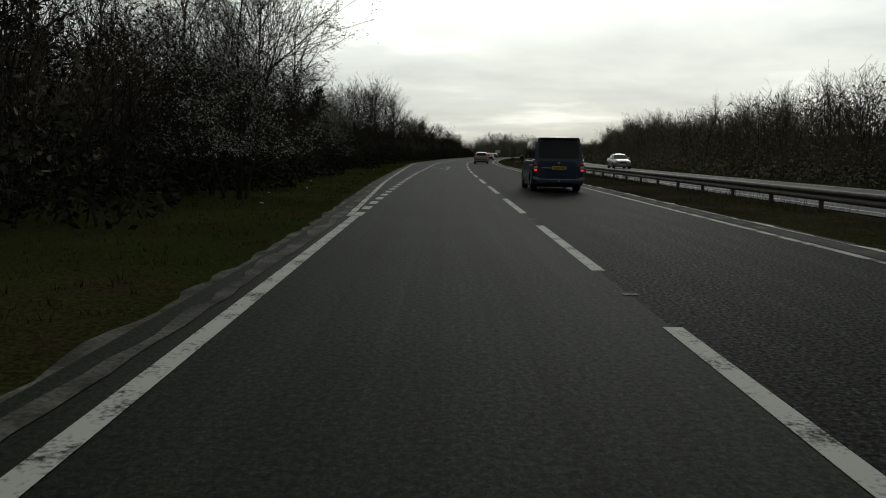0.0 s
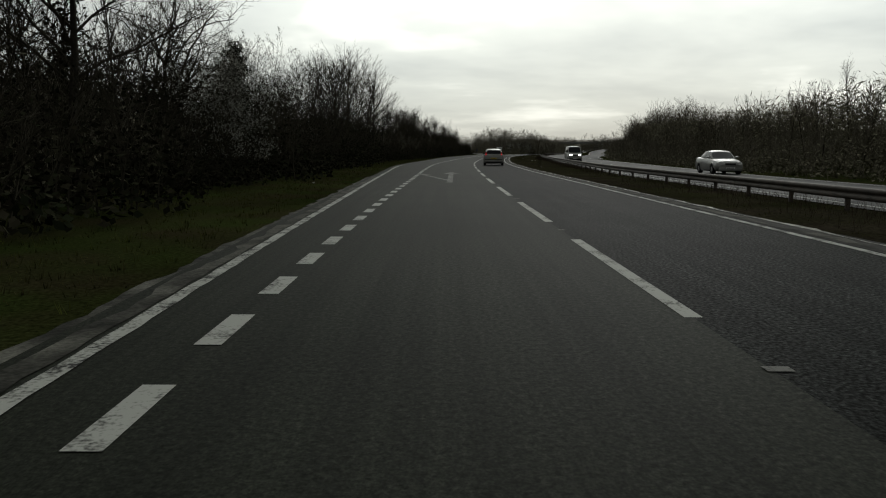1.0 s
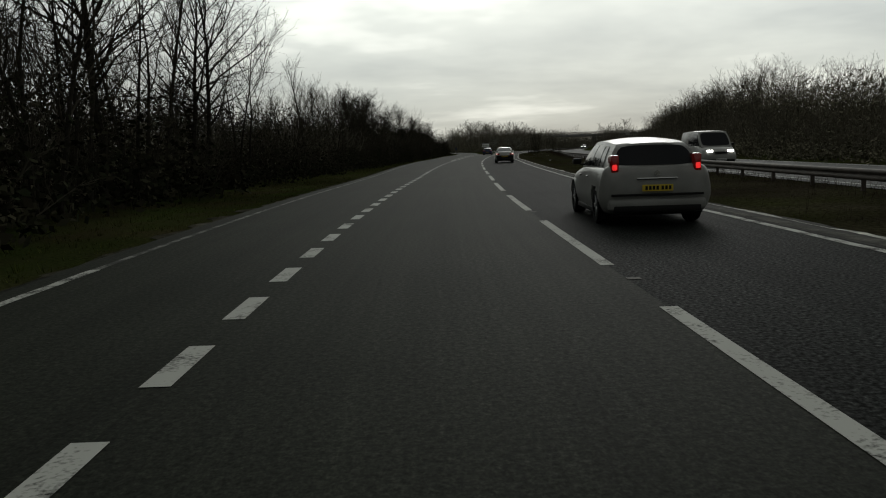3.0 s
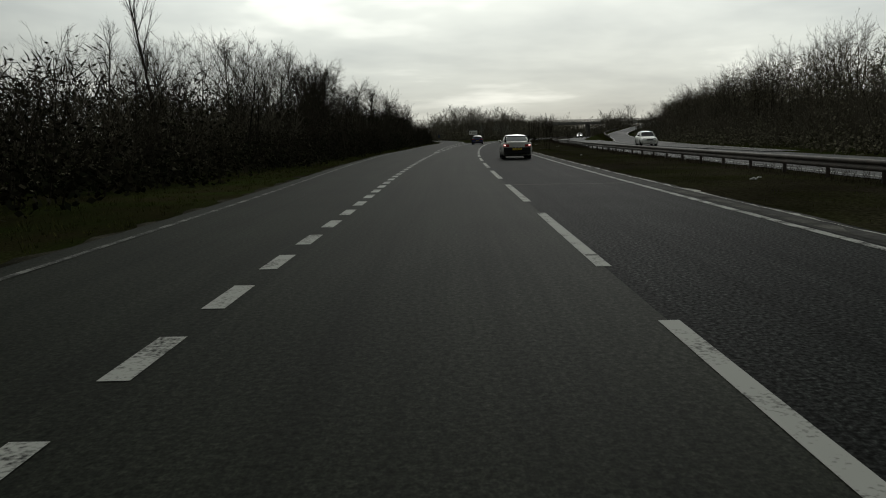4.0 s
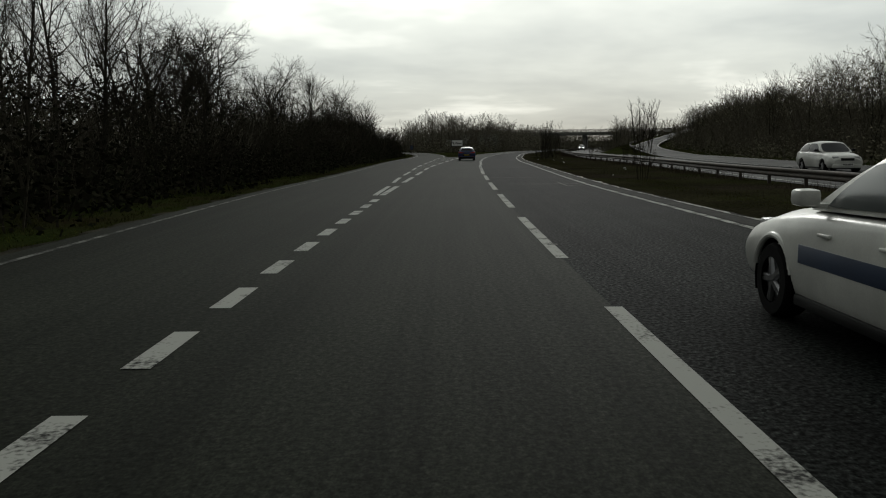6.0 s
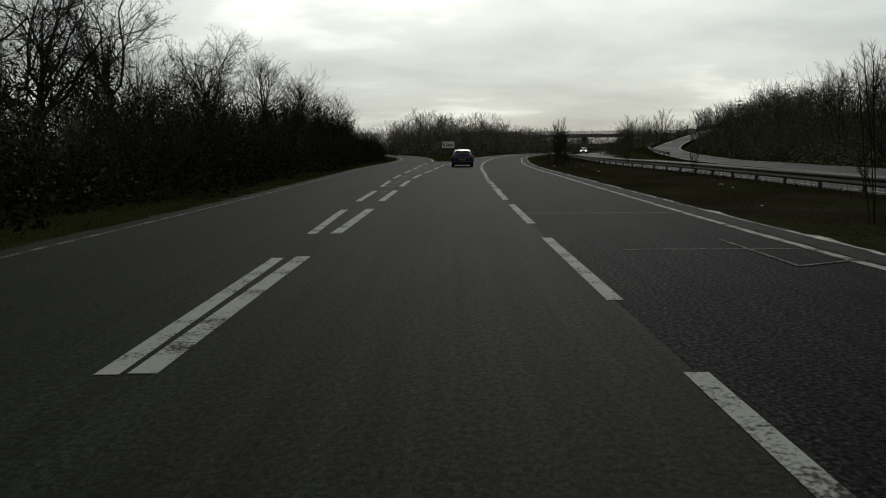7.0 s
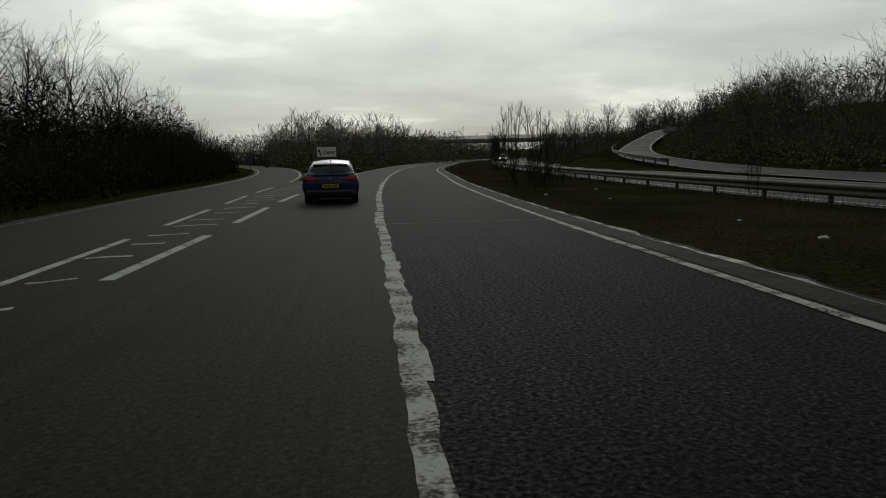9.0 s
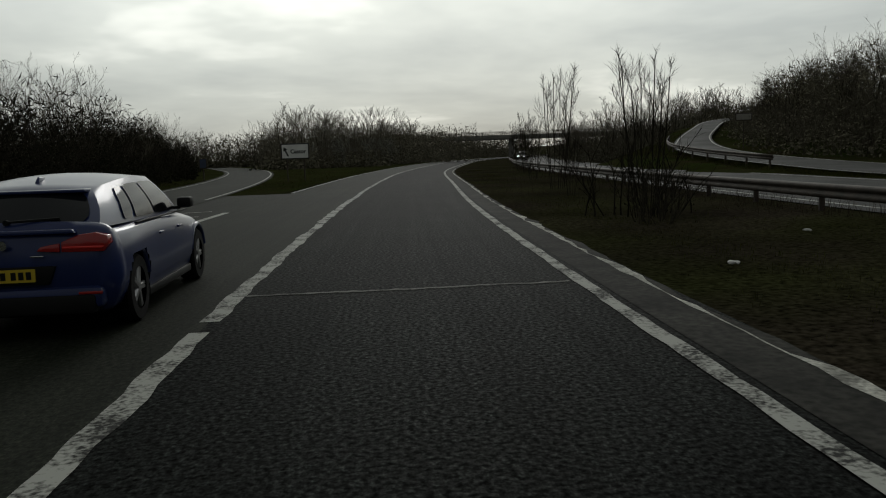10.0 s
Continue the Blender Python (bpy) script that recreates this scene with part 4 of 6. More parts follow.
y = -4.0
while y < 385:
    plant(SHRUBS[rng.randrange(3)], float(left_foot(y)) - 1.9 + rng.uniform(-0.7, 0.5), y, rng.uniform(0.9, 1.3) * (1.3 if 66 < y < 122 else 1.0), along=bearing(left_foot, y))
    y += rng.uniform(3.6, 5.4)
y = -2.0
while y < 385:
    plant(FAR_SHRUBS[rng.randrange(2)], float(left_foot(y)) - 5.0 + rng.uniform(-0.8, 0.8), y, rng.uniform(0.8, 1.2), along=bearing(left_foot, y))
    y += rng.uniform(5.2, 7.5) if y < 250 else 11.0
y = -8.0
while y < 330:
    big = float(np.interp(y, [-10, 52, 66, 94, 106, 118, 135, 170, 260, 330], [2.0, 1.8, 1.15, 1.15, 1.6, 1.5, 1.05, 1.25, 1.3, 1.2]))
    plant(FAR_SHRUBS[rng.randrange(2)], float(left_foot(y)) - 8.8 + rng.uniform(-0.8, 0.8), y, big * rng.uniform(0.85, 1.1), along=bearing(left_foot, y))
    y += rng.uniform(5.0, 7.0)


def undergrowth(name, fn, y0, y1, x0, x1, tall, count, leaf, seed, label, mat=IVY, broad=0.055):
    """The dim mass of bramble, ivy and old stems inside a wood, too fine to pick apart."""
    w = Wood(seed)
    rr = w.r
    for _ in range(count):
        yy, f = rr.uniform(y0, y1), rr.random()
        x = float(fn(yy)) + x0 + (x1 - x0) * f
        z0 = float(ground_z(np.array([x]), np.array([yy]))[0])
        high = tall(yy) if callable(tall) else tall
        p = Vector((x, yy, z0 + rr.random() * high * (0.75 + 0.25 * math.sin(yy * 0.9 + x) * math.sin(yy * 0.37))))
        if rr.random() < 0.6:
            w.sliver(p, Vector((rr.gauss(0, 0.7), rr.gauss(0, 0.7), rr.gauss(0.35, 0.6))).normalized(), leaf * 1.4, broad * leaf)
        else:
            w.leaf(p, leaf * 0.42)
    ob = new(name, w.mesh(name, mat))
    tagged(ob, label, "undergrowth", kind="stuff")
    return ob


def wood_high(y):
    return float(np.interp(y, [-20, 50, 64, 92, 104, 116, 128], [9.5, 8.5, 5.8, 6.0, 8.5, 8.5, 6.0]))


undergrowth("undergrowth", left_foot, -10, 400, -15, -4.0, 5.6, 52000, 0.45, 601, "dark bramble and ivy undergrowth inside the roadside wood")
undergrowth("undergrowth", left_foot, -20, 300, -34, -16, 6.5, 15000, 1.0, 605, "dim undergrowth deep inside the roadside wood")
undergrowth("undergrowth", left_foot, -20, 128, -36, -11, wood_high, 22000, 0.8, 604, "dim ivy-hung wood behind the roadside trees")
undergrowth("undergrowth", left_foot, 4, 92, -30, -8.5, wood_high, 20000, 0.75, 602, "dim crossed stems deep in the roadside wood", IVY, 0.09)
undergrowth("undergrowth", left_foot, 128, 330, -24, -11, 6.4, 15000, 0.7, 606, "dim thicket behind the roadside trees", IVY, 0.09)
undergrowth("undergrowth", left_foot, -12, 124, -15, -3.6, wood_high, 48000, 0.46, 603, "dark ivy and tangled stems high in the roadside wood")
left_tall = curve([(-20, 11.0), (25, 10.5), (45, 9.0), (58, 8.4), (70, 7.2), (90, 7.6), (99, 9.5), (108, 11.8), (116, 11.6), (126, 8.2), (136, 6.0), (146, 6.0), (154, 7.6), (166, 8.6), (185, 9.2), (200, 9.4), (222, 9.0), (240, 8.8), (262, 9.6), (285, 9.6), (310, 9.2), (400, 8.5)])


def belt_high(y):
    return float(left_tall(y)) * (0.62 if y < 285 else 0.74)


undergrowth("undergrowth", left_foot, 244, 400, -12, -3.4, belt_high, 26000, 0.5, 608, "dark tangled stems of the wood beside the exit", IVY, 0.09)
# trees of the left belt, taller where the wood is high
for row, (back, gap) in enumerate(((4.0, 4.6), (7.6, 4.8), (13.0, 7.5))):
    y = -3.0 + row * 1.7
    while y < 390:
        kind = rng.choice(("bushy", "bushy", "bushy2", "ash", "ash", "slim", "ash2", "bushy", "bushy2") if row < 2 else ("bank", "bank2", "slim"))
        if y > 270:
            kind = rng.choice(("bank", "far2", "bank2"))
        t = TREES[kind]
        if 203 < y < 240 and row < 1:
            y += 3.0
            continue
        tall = float(left_tall(y)) * rng.uniform(0.66, 1.06) * (0.8 if row == 0 else 1.0)
        if 197 < y < 242:
            tall = min(tall, 6.3)
        plant(t, float(left_foot(y)) - back + rng.uniform(-1.2, 1.2), y, tall / t["tall"], "trees of the roadside wood")
        y += gap * rng.uniform(0.7, 1.35) * (0.7 if y < 60 else (1.0 if y < 270 else 1.4))
y = 99.0
while y < 124:
    t = TREES[rng.choice(("ash", "bushy", "ash2", "bushy2"))]
    plant(t, float(left_foot(y)) - rng.uniform(1.0, 2.6), y, rng.uniform(8.8, 11.0) / t["tall"], "trees of the roadside wood")
    y += rng.uniform(3.4, 5.2)
for kind, x, y, tall in (("ash", -10.2, 44.5, 10.6), ("bushy", -11.6, 47.5, 10.4), ("ash2", -9.4, 50.0, 9.6), ("bushy", -13.4, 51.5, 11.0), ("ash", -12.6, 41.0, 11.0), ("ash", -9.6, 117.5, 12.4), ("slim", -8.9, 121.0, 10.6), ("ash", -8.3, 124.5, 9.8), ("bushy", -7.7, 129.5, 8.2), ("ash2", -7.4, 193.0, 9.0), ("slim", -6.6, 146.5, 7.6)):
    plant(TREES[kind], x, y, tall / TREES[kind]["tall"], "trees of the roadside wood")
for x, y, s in ((-6.1, 23.5, 1.12), (-8.8, 63.3, 0.82)):
    plant(TREES["blossom"], x, y, s, "blossoming blackthorns")
for x, y, s in ((-8.0, 231.0, 1.12), (-8.6, 217.5, 1.0), (-3.9, 241.0, 0.92), (-7.5, 205.0, 0.85), (-13.0, 66.0, 0.9)):
    plant(TREES["oak"], x, y, s * 9.6 / TREES["oak"]["tall"])
for x, y, s in ((-11.9, 76.0, 0.98), (-12.8, 79.0, 0.8)):
    plant(TREES["pine"], x, y, s)

def far_size(root, share):
    return share * 8.6 / root["tall"] if "tall" in root else share


# right belt, beyond the opposite carriageway and the slip road


def right_foot(y):
    plain = opp_far(y) + 2.6
    side = np.interp(y, slip_c[:, 1], slip_c[:, 0] + slip_c[:, 3] * 1.3) + 2.2
    w = float(smooth01((y - 150) / 25.0))
    return float(plain * (1 - w) + side * w)


for row, (back, gap) in enumerate(((1.8, 5.0), (6.0, 6.0), (11.0, 6.5))):
    y = 4.0 + row
    while y < 338:
        big = (1.0, 1.25, 1.45)[row] * float(np.interp(y, [0, 130, 190, 260, 338], [1.0, 0.95, 1.1, 1.15, 0.9]))
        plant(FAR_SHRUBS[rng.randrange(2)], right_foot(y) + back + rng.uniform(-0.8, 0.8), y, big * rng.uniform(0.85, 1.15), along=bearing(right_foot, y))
        y += gap * rng.uniform(0.75, 1.3)
undergrowth("undergrowth", right_foot, 0, 345, 6, 22, 6.8, 20000, 0.6, 607, "dark bramble undergrowth on the far wooded bank", IVY_BANK_HAZE)
undergrowth("undergrowth", right_foot, 0, 120, 4.5, 16, 6.5, 12000, 0.45, 609, "dark tangled stems high on the far wooded bank", IVY_BANK_HAZE)
right_tall = curve([(0, 9.5), (30, 10.0), (60, 9.5), (90, 8.5), (120, 8.0), (140, 7.6), (165, 8.6), (195, 12.0), (230, 13.0), (255, 12.2), (280, 10.5), (310, 9.0), (350, 8.5)])


def bank_high(y):
    return 0.70 * float(right_tall(y))


undergrowth("undergrowth", right_foot, 60, 345, 3.5, 18, bank_high, 46000, 0.55, 610, "dark tangled stems high on the far wooded bank", IVY_BANK_HAZE, 0.10)
for row, (back, gap) in enumerate(((4.5, 4.4), (9.5, 4.8), (16.0, 6.0))):
    y = 4.0 + row
    while y < 350:
        t = TREES[rng.choice(("bank", "bank", "bank2", "bank2", "bank", "bushy2") if y > 130 else ("bushy2", "bank", "bank2", "bank2", "slim"))]
        tall = float(right_tall(y)) * rng.uniform(0.78, 1.02) * (0.85 if row == 0 else 1.0)
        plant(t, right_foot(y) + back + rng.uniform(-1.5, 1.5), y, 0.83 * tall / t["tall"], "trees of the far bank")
        y += gap * rng.uniform(0.7, 1.4) * (0.62 if y < 75 else 1.0)
# bank between the slip road and the opposite carriageway, and round the bridge foot
for k in range(110):
    y = rng.uniform(312, 412)
    lo, hi = float(opp_far(y)) + 2.2, 66 + (y - 305) * 0.62
    slip_x = float(np.interp(y, slip_c[:, 1], slip_c[:, 0] - slip_c[:, 3])) - 6.0 if y < 352 else 1e9
    hi = min(hi, slip_x)
    if hi <= lo:
        continue
    if k % 3:
        t = TREES[rng.choice(("far", "far2", "far"))]
        plant(t, rng.uniform(lo, hi), y, far_size(t, rng.uniform(0.55, 0.85)), "trees round the bridge foot")
    else:
        plant(FAR_SHRUBS[rng.randrange(2)], rng.uniform(lo, hi), y, rng.uniform(0.9, 1.3))
for k in range(26):
    y = rng.uniform(284, 316)
    lo, hi = float(opp_far(y)) + 3.5, float(np.interp(y, slip_c[:, 1], slip_c[:, 0] - slip_c[:, 3])) - 3.0
    if hi - lo > 1.0:
        plant(FAR_SHRUBS[k % 2] if k % 3 else TREES["far"], rng.uniform(lo + 0.3 * (hi - lo), hi), y, rng.uniform(0.35, 0.6))
for k in range(24):
    y = rng.uniform(398, 428)
    plant(TREES[("far", "far2")[k % 2]] if k % 3 else FAR_SHRUBS[0], rng.uniform(40, float(left_x(y)) - 6.5), y, rng.uniform(0.75, 1.0), "trees round the bridge foot")
undergrowth("undergrowth", left_x, 385, 432, -24, -5.5, 6.5, 6000, 0.7, 623, "dark thicket at the foot of the bridge", IVY_FAR_HAZE, 0.15)
y = 336.0
while y < 413:
    plant(TREES[rng.choice(("far", "far2", "bank"))], float(opp_far(y)) + rng.uniform(2.0, 5.5), y, far_size(TREES["far"], rng.uniform(0.5, 0.8)), "trees round the bridge foot")
    plant(FAR_SHRUBS[rng.randrange(2)], float(opp_far(y)) + rng.uniform(3.0, 5.0), y + 1.5, rng.uniform(0.7, 1.0))
    y += rng.uniform(2.6, 4.2)
for k in range(30):
    y = rng.uniform(446, 492)
    plant(TREES[("far", "far2")[k % 2]], rng.uniform(42, float(left_x(y)) - 5), y, far_size(TREES["far"], rng.uniform(0.8, 1.15)), "woods beyond the bridge")
undergrowth("undergrowth", left_x, 444, 490, -42, -5, 7.0, 7000, 0.8, 641, "dark woods floor beyond the bridge", IVY_FAR_HAZE, 0.12)
# the end of the exit slip, closed by trees
for k in range(26):
    plant(TREES[("far", "far2", "bank")[k % 3]], rng.uniform(-22, 20), rng.uniform(424, 450), far_size(TREES["far"], rng.uniform(0.8, 1.15)), "trees at the end of the exit slip")
for k in range(18):
    plant(FAR_SHRUBS[k % 2], -27 + k * 2.9, 425 + rng.uniform(-2, 3), rng.uniform(1.1, 1.5), along=1.57)


def exit_mid(y):
    return 0.0 * y


undergrowth("undergrowth", exit_mid, 424, 438, -32, 24, 8.0, 9000, 0.8, 653, "dark thicket where the exit slip turns away", IVY_FAR_HAZE, 0.15)
# wooded hill between the exit and the road ahead


def hill_left(y):
    return 16.0 + 0.0 * y


for k in range(95):
    y = rng.uniform(360, 432)
    x = rng.uniform(15, float(left_x(y)) - 6)
    tall = float(np.interp(x, [15, 20, 42, 48, 70], [8.4, 11.0, 11.0, 7.6, 6.8])) * rng.uniform(0.72, 1.05)
    if y < 375:
        tall *= 0.7
    t = TREES[rng.choice(("far", "far2", "far"))]
    plant(t, x, y, tall / t["tall"], "trees of the wooded hill")
for k in range(34):
    y = rng.uniform(350, 426)
    plant(FAR_SHRUBS[k % 2], rng.uniform(20, float(left_x(y)) - 7), y, rng.uniform(0.8, 1.2))
undergrowth("undergrowth", hill_left, 366, 440, 0, 38, 7.0, 24000, 0.55, 611, "dark undergrowth of the wooded hill ahead", IVY_FAR_HAZE, 0.15)
undergrowth("undergrowth", hill_left, 376, 430, 3, 28, 9.0, 16000, 0.55, 612, "dark tangled stems of the wooded hill ahead", IVY_FAR_HAZE, 0.12)
for k in range(30):
    y, x = rng.uniform(346, 372), rng.uniform(84, 106)
    tall = 11.2 * rng.uniform(0.82, 1.04) - float(ground_z(np.array([x]), np.array([y]))[0])
    t = TREES[("far", "far2")[k % 2]]
    plant(t, x, y, max(4.0, tall) / t["tall"], "trees behind the slip road")
for x, y, s in ((28.0, 352.0, 0.62), (33.5, 356.0, 0.6), (38.0, 368.0, 0.62), (24.5, 356.0, 0.5)):
    plant(TREES["blossom"], x, y, s, "blossoming blackthorns")
# woods beyond the bridge
for k in range(46):
    y = rng.uniform(452, 560)
    x = rng.uniform(10, 190)
    if float(left_x(min(y, 540))) - 4 < x < float(opp_far(min(y, 540))) + 4:
        continue
    t = TREES[("far", "far2")[k % 2]] if k % 3 else FAR_SHRUBS[k % 2]
    plant(t, x, y, far_size(t, rng.uniform(0.75, 1.1)) if "tall" in t else rng.uniform(1.2, 1.8))
for k in range(22):
    y = rng.uniform(478, 560)
    plant(TREES[("far", "far2")[k % 2]], float(left_x(min(y, 540))) - rng.uniform(4, 34), y, far_size(TREES["far"], rng.uniform(0.7, 1.0)), "woods beyond the bridge")
undergrowth("undergrowth", left_x, 470, 538, -36, -4, 7.0, 7000, 0.9, 631, "dark woods floor beyond the bridge", IVY_FAR_HAZE, 0.12)
undergrowth("undergrowth", hill_left, 462, 530, 20, 190, 8.0, 16000, 0.9, 617, "dark woods floor beyond the bridge", IVY_FAR_HAZE, 0.12)
# saplings on the median
for x, y, s in ((28.0, 261.0, 1.1), (26.3, 233.9, 0.38), (16.5, 191.0, 0.85), (24.5, 218.0, 0.4), (24.8, 247.2, 0.96), (26.6, 256.0, 0.5), (33.5, 281.0, 0.95), (36.0, 290.0, 0.9), (37.5, 295.0, 1.0), (30.8, 272.0, 0.8), (8.3, 98.0, 0.35)):
    plant(TREES["wand"], x, y, s, "saplings on the median")

for x, y, size in ((25.0, 248.0, 1.0), (24.6, 246.4, 0.72)):
    plant(BARE_BUSH, x, y, size)

fw = bpy.data.meshes.new("far_woods")
fw.from_pydata(np.concatenate(FAR_VERTS).tolist(), [], FAR_FACES)
for mt in FAR_MATS:
    fw.materials.append(mt)
fw.polygons.foreach_set("material_index", FAR_SLOT)
fw.update()
fw_ob = new("far_woods", fw)
tagged(fw_ob, "distant leafless woods round the bridge, paled for haze", "woods", kind="stuff")

# loose leaves and grass
bl = Wood(400)
r = bl.r


def tuft(x, y, tall, n):
    z = float(ground_z(np.array([x]), np.array([y]))[0]) - 0.06
    for _ in range(n):
        a, q = r.random() * 6.283, r.random() * 0.2
        p = Vector((x + math.cos(a) * q, y + math.sin(a) * q, z))
        h = tall * r.uniform(0.5, 1.3)
        b = len(bl.v)
        s = Vector((math.cos(a + 1.6), math.sin(a + 1.6), 0)) * 0.007
        bl.v += [p - s, p + s, p + Vector((math.cos(a) * h * 0.5, math.sin(a) * h * 0.5, h))]
        bl.f.append((b, b + 1, b + 2))


for _ in range(9000):
    y = r.uniform(2, 300)
    a, b = float(left_foot(y)), float(edge_x(y)) - 0.8
    if b - a > 0.3:
        tuft(r.uniform(a - 1.0, b), y, r.choice((0.03, 0.05, 0.08, 0.12)), 7)
for _ in range(5000):
    y = r.uniform(15, 300)
    a, b = float(right_x(y)) + 1.1, float(opp_near(y)) - 0.6
    tuft(r.uniform(a, b), y, r.choice((0.03, 0.04, 0.06, 0.10)), 7)
for _ in range(9000):
    y = r.uniform(150, 300)
    a, b = float(right_x(y)) + 1.6, float(right_x(y)) + 3.6
    if math.sin(y * 0.21) + math.sin(y * 0.083 + 1) > -0.6:
        tuft(a + (b - a) * r.betavariate(2, 2), y, r.choice((0.04, 0.06, 0.08)), 7)
for _ in range(3000):
    y = r.uniform(250, 330)
    lo, hi = float(opp_far(y)) + 0.8, float(np.interp(y, slip_c[:, 1], slip_c[:, 0] - slip_c[:, 3])) - 0.3
    if hi > lo:
        tuft(r.uniform(lo, hi), y, r.choice((0.1, 0.16, 0.25)), 5)
for _ in range(900):
    y = r.uniform(268, 345)
    a, b = float(gore_x(y)) + 0.5, float(left_x(y)) - 0.4
    if b > a:
        tuft(r.uniform(a, b), y, r.choice((0.08, 0.15, 0.25)), 6)
stalks = Wood(470)
rs = stalks.r
for _ in range(15000):
    y = rs.uniform(20, 305)
    near = rs.random() < 0.62
    x = float(rail_x(y)) + rs.gauss(-0.2, 0.55) if near else rs.uniform(float(right_x(y)) + 1.3, float(opp_near(y)) - 0.6)
    if math.sin(y * 0.33) + math.sin(y * 0.117 + 2) + math.sin(x * 1.3 + y * 0.7) < (-1.0 if near else 0.3):
        continue
    tall = rs.uniform(0.12, 0.5) * (1.0 if near else 0.7)
    p = Vector((x, y, -0.04))
    q = p + Vector((rs.gauss(0, 0.3), rs.gauss(0, 0.3), 1)).normalized() * tall
    stalks.spike(p, q, 0.006)
    if rs.random() < 0.6:
        m = p.lerp(q, rs.uniform(0.4, 0.8))
        stalks.spike(m, m + Vector((rs.gauss(0, 0.6), rs.gauss(0, 0.6), 0.7)).normalized() * tall * 0.4, 0.004)
dead = new("dead_stalks", stalks.mesh("dead_stalks", STALK))
tagged(dead, "brown dead weed stalks along the crash barrier", "weeds", kind="stuff")
grass = new("grass_tufts", bl.mesh("grass_tufts", BLADE))
tagged(grass, "short dull green and straw grass tufts on the verges", "grass", kind="stuff")
# green wedge of grass between the exit and the road
strip_wedge = strip("grass_wedge", off(gore_x, 0.3), off(left_x, -0.35), 266, 350, -0.008, GRASS, cols=4)
tagged(strip_wedge, "green grass wedge between the exit slip and the road", "grass", kind="structure")


# ---- vehicles ----
ARCH = material("arch_liner", (0.004, 0.004, 0.004), 0.95, spec=0.0)


def hull(stations, arches=()):
    """A smooth shell along y. Each station: y, half width at sill, waist and shoulder, and heights of sill, waist, shoulder and crown.
    arches: (y, z, radius) of the wheel openings that are cut from its sides."""
    st = np.asarray(stations, float)
    half = np.array([[(ws * 0.9, zs), (ws, zs + 0.05), (ww, zs + (zw - zs) * 0.55), (ww * 1.004, zw), (wt + (ww - wt) * 0.62, zt - (zt - zw) * 0.25), (wt, zt), (wt * 0.75, zt + (zc - zt) * 0.7), (wt * 0.35, zc)]
                     for (y, ws, ww, wt, zs, zw, zt, zc) in st])
    ys = np.unique(np.r_[st[:, 0], np.arange(st[0, 0], st[-1, 0], 0.06)])
    ps = np.linspace(0, 7, 22)
    lines = [[curve(list(zip(st[:, 0], half[:, k, c]))) for c in range(2)] for k in range(8)]
    bm = bmesh.new()
    rings = []
    for y in ys:
        sx = curve([(k, float(lines[k][0](y))) for k in range(8)])
        sz = curve([(k, float(lines[k][1](y))) for k in range(8)])
        pts = [(float(sx(p)), float(sz(p))) for p in ps]
        rings.append([bm.verts.new((x, y, z)) for x, z in pts] + [bm.verts.new((-x, y, z)) for x, z in reversed(pts)])
    n = len(rings[0])
    for a, b in zip(rings, rings[1:]):
        for j in range(n):
            bm.faces.new((a[j], a[(j + 1) % n], b[(j + 1) % n], b[j]))
    bm.faces.new(rings[0][::-1])
    bm.faces.new(rings[-1])
    bmesh.ops.recalc_face_normals(bm, faces=bm.faces)
    wide = st[:, 2].max()
    cut = []
    for f in bm.faces:
        c = f.calc_center_median()
        if abs(c.x) > wide * 0.62 and any((c.y - y) ** 2 + (c.z - z) ** 2 < r * r for y, z, r in arches):
            cut.append(f)
    bmesh.ops.delete(bm, geom=cut, context="FACES")
    return bm


